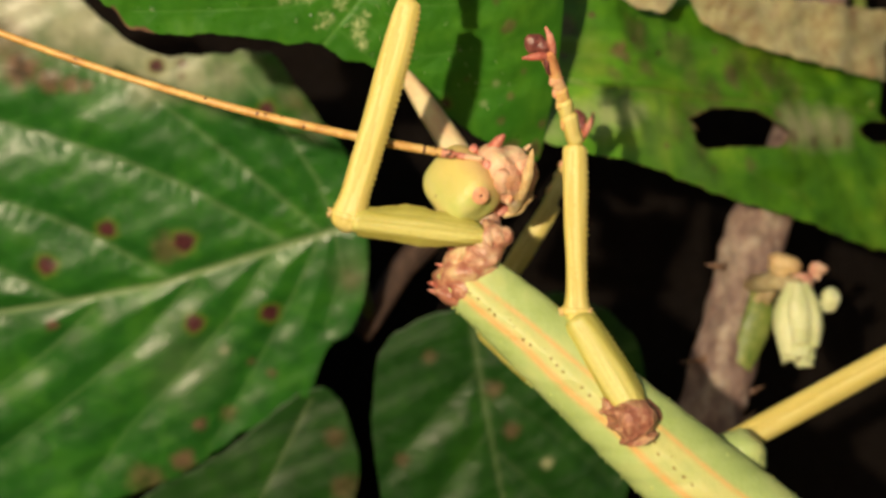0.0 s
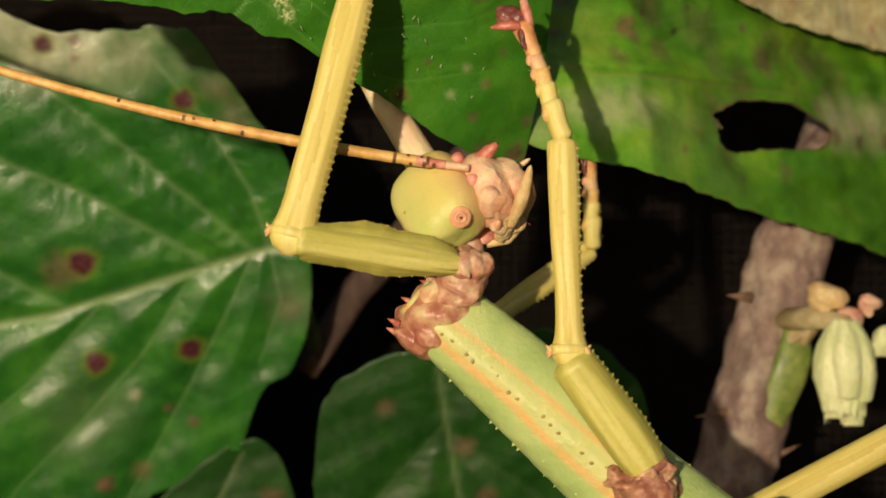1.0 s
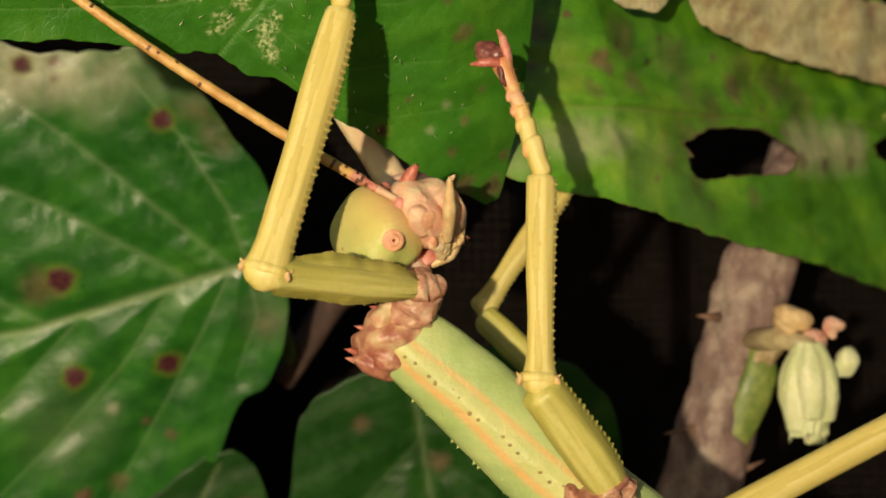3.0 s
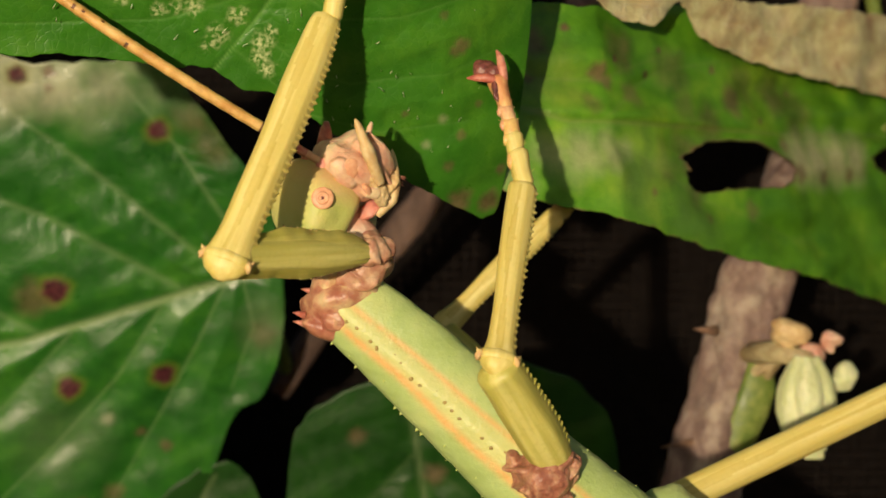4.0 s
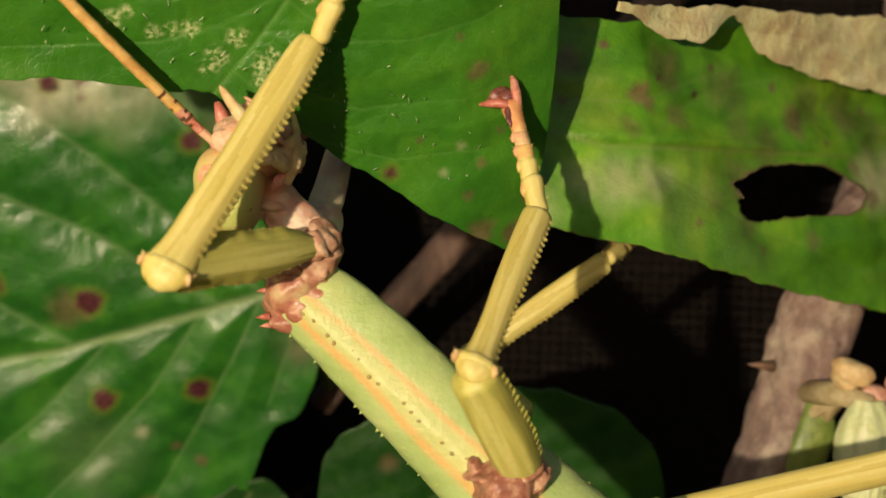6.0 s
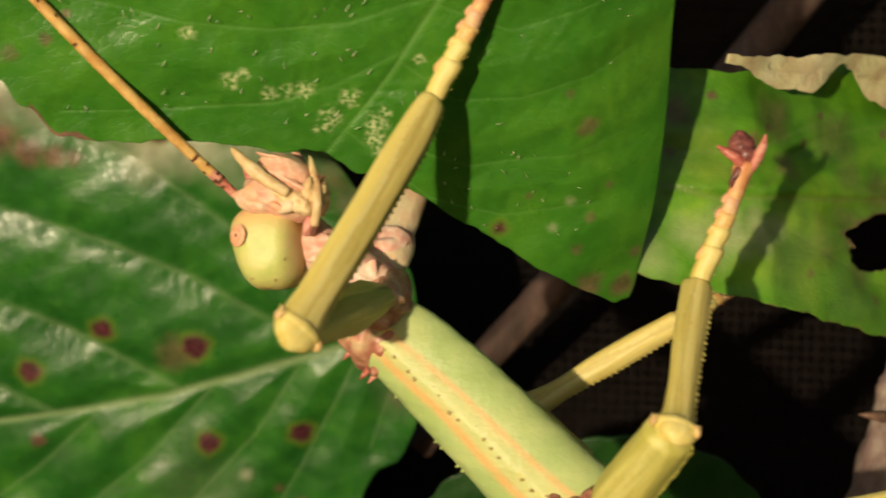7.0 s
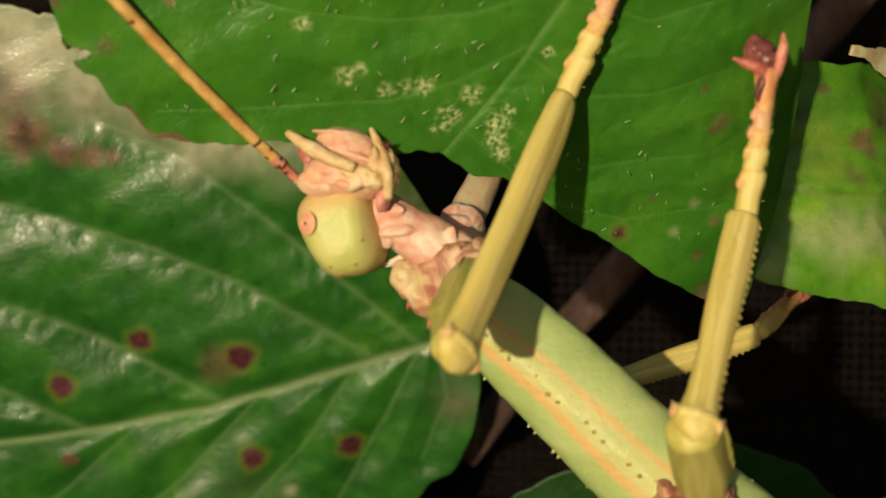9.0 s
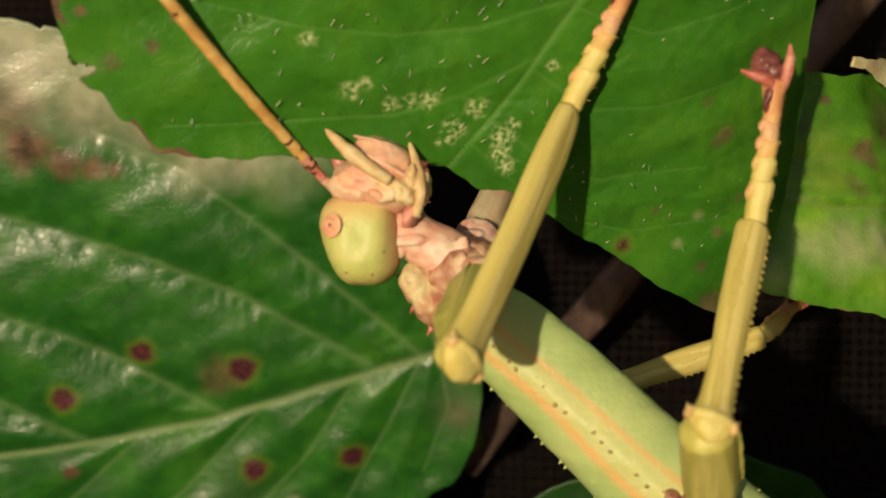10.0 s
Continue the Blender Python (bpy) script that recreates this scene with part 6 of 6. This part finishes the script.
    if knob:
        w = float(curve_at(widths, 0.04))
        for z in (-1, 1):
            bm = bmesh.new()
            blob(bm, (0.03, -0.03, z * w * 0.90), (0.050, 0.045, 0.028), (0, z * 20, 0), 18, 0.25)
            spike(bm, (0.05, -0.03, z * w * 0.95), (0.085, -0.045, z * (w + 0.020)), 0.018, 8)
            part("joint_lobe", bm, PALE, ob)
        bm = bmesh.new()
        ring_tube(bm, [((0.0, 0, 0), w * 0.8, w * 0.5), ((0.015, 0, 0), w * 0.95, w * 0.63), ((0.045, 0, 0), w * 0.97, w * 0.65), ((0.075, 0, 0), w * 0.94, w * 0.62), ((0.09, 0, 0), w * 0.8, w * 0.5)], 36, lambda q, s: 1 + 0.03 * math.cos(3 * q + 1) + 0.02 * math.sin(7 * q))
        part("knee_ring", bm, YELLOW, ob)
    return ob


def tarsus(length, label):
    """Five joints along x, then two red claws and a dark pad between them."""
    ob = None
    x = 0.0
    joints = ((0.30, 0.088, YELLOW), (0.16, 0.080, YELLOW), (0.13, 0.074, TARSUS), (0.13, 0.068, ROSY), (0.28, 0.066, ORANGE))
    for k, (share, w, tone) in enumerate(joints):
        bm = bmesh.new()
        ln = share * length
        flare = 1.45 if k == 4 else 1.04
        st = []
        for i in range(13):
            u = i / 12
            end = max(0.0, 1 - u * ln / 0.03, 1 - (1 - u) * ln / 0.03)
            r = w * (0.90 + (flare - 0.90) * u * u) * math.sqrt(max(0.55, 1 - end * end))
            st.append(((x - 0.025 + (ln + 0.04) * u, 0, 0.006 * math.sin(u * 5 + k)), r, r * 0.92))
        ring_tube(bm, st, 22, lambda q, u: 1 + 0.03 * math.cos(3 * q + k) + 0.02 * math.sin(u * 9 + 2 * q))
        rng = random.Random(k + 3)
        for j in range(5):
            s, z = x + ln * rng.uniform(0.1, 1.0), rng.choice((-1, 1))
            spike(bm, (s, -0.01, z * w * 0.85), (s + 0.012, -0.02, z * (w + rng.uniform(0.010, 0.022))), 0.004, 4)
        if ob is None:
            ob = part("tarsus", bm, tone, insect, label)
        else:
            part("tarsus_joint", bm, tone, ob)
        if k < 4:
            bm = bmesh.new()
            blob(bm, (x + ln * 0.82, -0.01, w * 0.72), (ln * 0.26 + 0.016, w * 0.5, w * 0.36), (0, 16, 0), 18, 0.15)
            part("sole_pad", bm, TARSUS if k < 2 else ROSE, ob)
        x += ln
    bm = bmesh.new()
    blob(bm, (x - 0.11, -0.040, 0.045), (0.10, 0.04, 0.028), (0, 6, 0), 20, 0.4)
    part("stain", bm, MAROON, ob)
    for pts, rs in (
        (((x - 0.03, -0.02, -0.045), (x + 0.07, -0.05, -0.058), (x + 0.16, -0.05, -0.066), (x + 0.25, -0.03, -0.054)), (0.040, 0.042, 0.033, 0.010)),
        (((x - 0.03, -0.04, 0.000), (x + 0.01, -0.06, 0.09), (x + 0.03, -0.06, 0.17), (x + 0.05, -0.05, 0.25)), (0.040, 0.042, 0.033, 0.009)),
    ):
        bm = bmesh.new()
        fine = []
        for i in range(13):
            u = i / 12 * 2.999
            k = int(u)
            fine.append((Vector(pts[k]).lerp(Vector(pts[k + 1]), u - k), rs[k] + (rs[k + 1] - rs[k]) * (u - k), (rs[k] + (rs[k + 1] - rs[k]) * (u - k)) * 0.85))
        ring_tube(bm, fine, 12)
        part("claw", bm, RED, ob, "short curved red claw")
    bm = bmesh.new()
    blob(bm, (x + 0.125, 0.01, 0.085), (0.095, 0.062, 0.100), (0, 20, 0), 24, 0.22)
    blob(bm, (x + 0.06, -0.02, 0.02), (0.07, 0.06, 0.07), (0, 0, 0), 18, 0.1)
    organic(part("pad", bm, MAROON, ob, "dark maroon foot pad"), 0.010, 0.012, 0.05)
    return ob


SIZES = {"femur1": 1.41, "tibia1": 2.22, "femur2": 1.15, "tibia2": 1.70, "tarsus2": 0.97, "tarsus1": 0.97, "hind": 6.30, "ftib": 1.60, "ftar": 0.90, "ffem": 0.90, "gfem": 1.50}
moving["femur1"] = limb("femur", SIZES["femur1"], [(0, 0.07), (0.12, 0.098), (0.45, 0.135), (0.85, 0.13), (1, 0.14)], OLIVE, "olive front thigh with a toothed crest", False, 0.07, False, 2, 0.0, 1.0)
moving["tibia1"] = limb("tibia", SIZES["tibia1"], [(0, 0.190), (0.06, 0.182), (0.14, 0.152), (0.3, 0.145), (0.5, 0.145), (0.85, 0.142), (0.95, 0.124), (1, 0.105)], YELLOW, "straight yellow front shin", True, 0, True, 3, -0.12)
moving["tarsus1"] = tarsus(SIZES["tarsus1"], "jointed yellow and pink foot")
moving["femur2"] = limb("femur", SIZES["femur2"], [(0, 0.14), (0.12, 0.172), (0.3, 0.192), (0.6, 0.19), (0.88, 0.18), (1, 0.175)], OLIVE, "ribbed olive-yellow middle thigh", True, 0, False, 4, 0.0, 0.85)
moving["tibia2"] = limb("tibia", SIZES["tibia2"], [(0, 0.155), (0.06, 0.150), (0.15, 0.112), (0.28, 0.102), (0.55, 0.114), (0.85, 0.122), (1, 0.115)], YELLOW, "straight yellow middle shin", True, 0, True, 5, -0.10)
moving["tarsus2"] = tarsus(SIZES["tarsus2"], "jointed pinkish foot with red claws")
moving["hindfemur"] = limb("femur", SIZES["hind"], [(0, 0.14), (0.1, 0.145), (0.5, 0.145), (1, 0.13)], YELLOW, "yellow hind thigh reaching out", False, 0, False, 6, -0.9)
moving["fartibia"] = limb("tibia", SIZES["ftib"], [(0, 0.15), (0.15, 0.11), (0.6, 0.12), (1, 0.10)], YELLOW, "yellow shin on the far side", True, 0, False, 7)
moving["farfemur"] = limb("femur", SIZES["ffem"], [(0, 0.13), (0.3, 0.14), (1, 0.14)], OLIVE, "olive thigh on the far side", False, 0, False, 8)
moving["fartarsus"] = tarsus(SIZES["ftar"], "jointed orange foot on the far side")
moving["foreback"] = limb("femur", SIZES["gfem"], [(0, 0.17), (0.10, 0.185), (0.22, 0.17), (0.27, 0.142), (0.31, 0.147), (0.42, 0.14), (0.7, 0.12), (1, 0.06)], THIGH, "pale fleshy front thigh behind the leaf", False, 0, False, 9, -0.35)


def collar(leg, r, material, seed, at=0.0, rings=((-0.12, 0.80), (-0.06, 1.02), (0.0, 1.10), (0.055, 1.02), (0.10, 0.92)), wrinkle=0.022):
    """The wrinkled ring out of which a thigh grows; it turns with the thigh."""
    bm = bmesh.new()
    rng = random.Random(seed)
    wide = 0.27 / len(rings)
    for x, f in rings:
        blob(bm, (at + x, 0.0, rng.uniform(-0.012, 0.012)), (wide, r * f, r * f * 1.05), (rng.uniform(-10, 10), rng.uniform(-14, 14), rng.uniform(-14, 14)), 30, 0.16, 6.0)
    for k in range(6):
        q = rng.uniform(0, 6.28)
        blob(bm, (at + rng.uniform(-0.1, 0.08), math.sin(q) * r * 0.88, math.cos(q) * r * 0.88), (0.07, 0.035, 0.035), (0, rng.uniform(-60, 60), 0), 14, 0.3, 9.0)
    return organic(part("trochanter", bm, material, leg, "wrinkled fleshy ring at the base of the thigh"), 0.010, wrinkle, 0.14, 4)


collar(moving["femur2"], 0.172, BROWN, 31)
collar(moving["femur1"], 0.112, COXA, 32, 0.0, ((-0.12, 0.85), (-0.04, 1.06), (0.05, 1.0)), 0.010)
collar(moving["foreback"], 0.150, NECK, 33, -0.06, ((-0.05, 1.0), (0.07, 1.06)), 0.006)


def motions():
    """The insect sways, turns its head and steps with its middle leg."""
    walk(insect, [(t, pose(*p)) for t, *p in PATHS["insect"]])
    for name, ob in moving.items():
        walk(ob, [(t, pose(*p)) for t, *p in PATHS[name]])


motions()
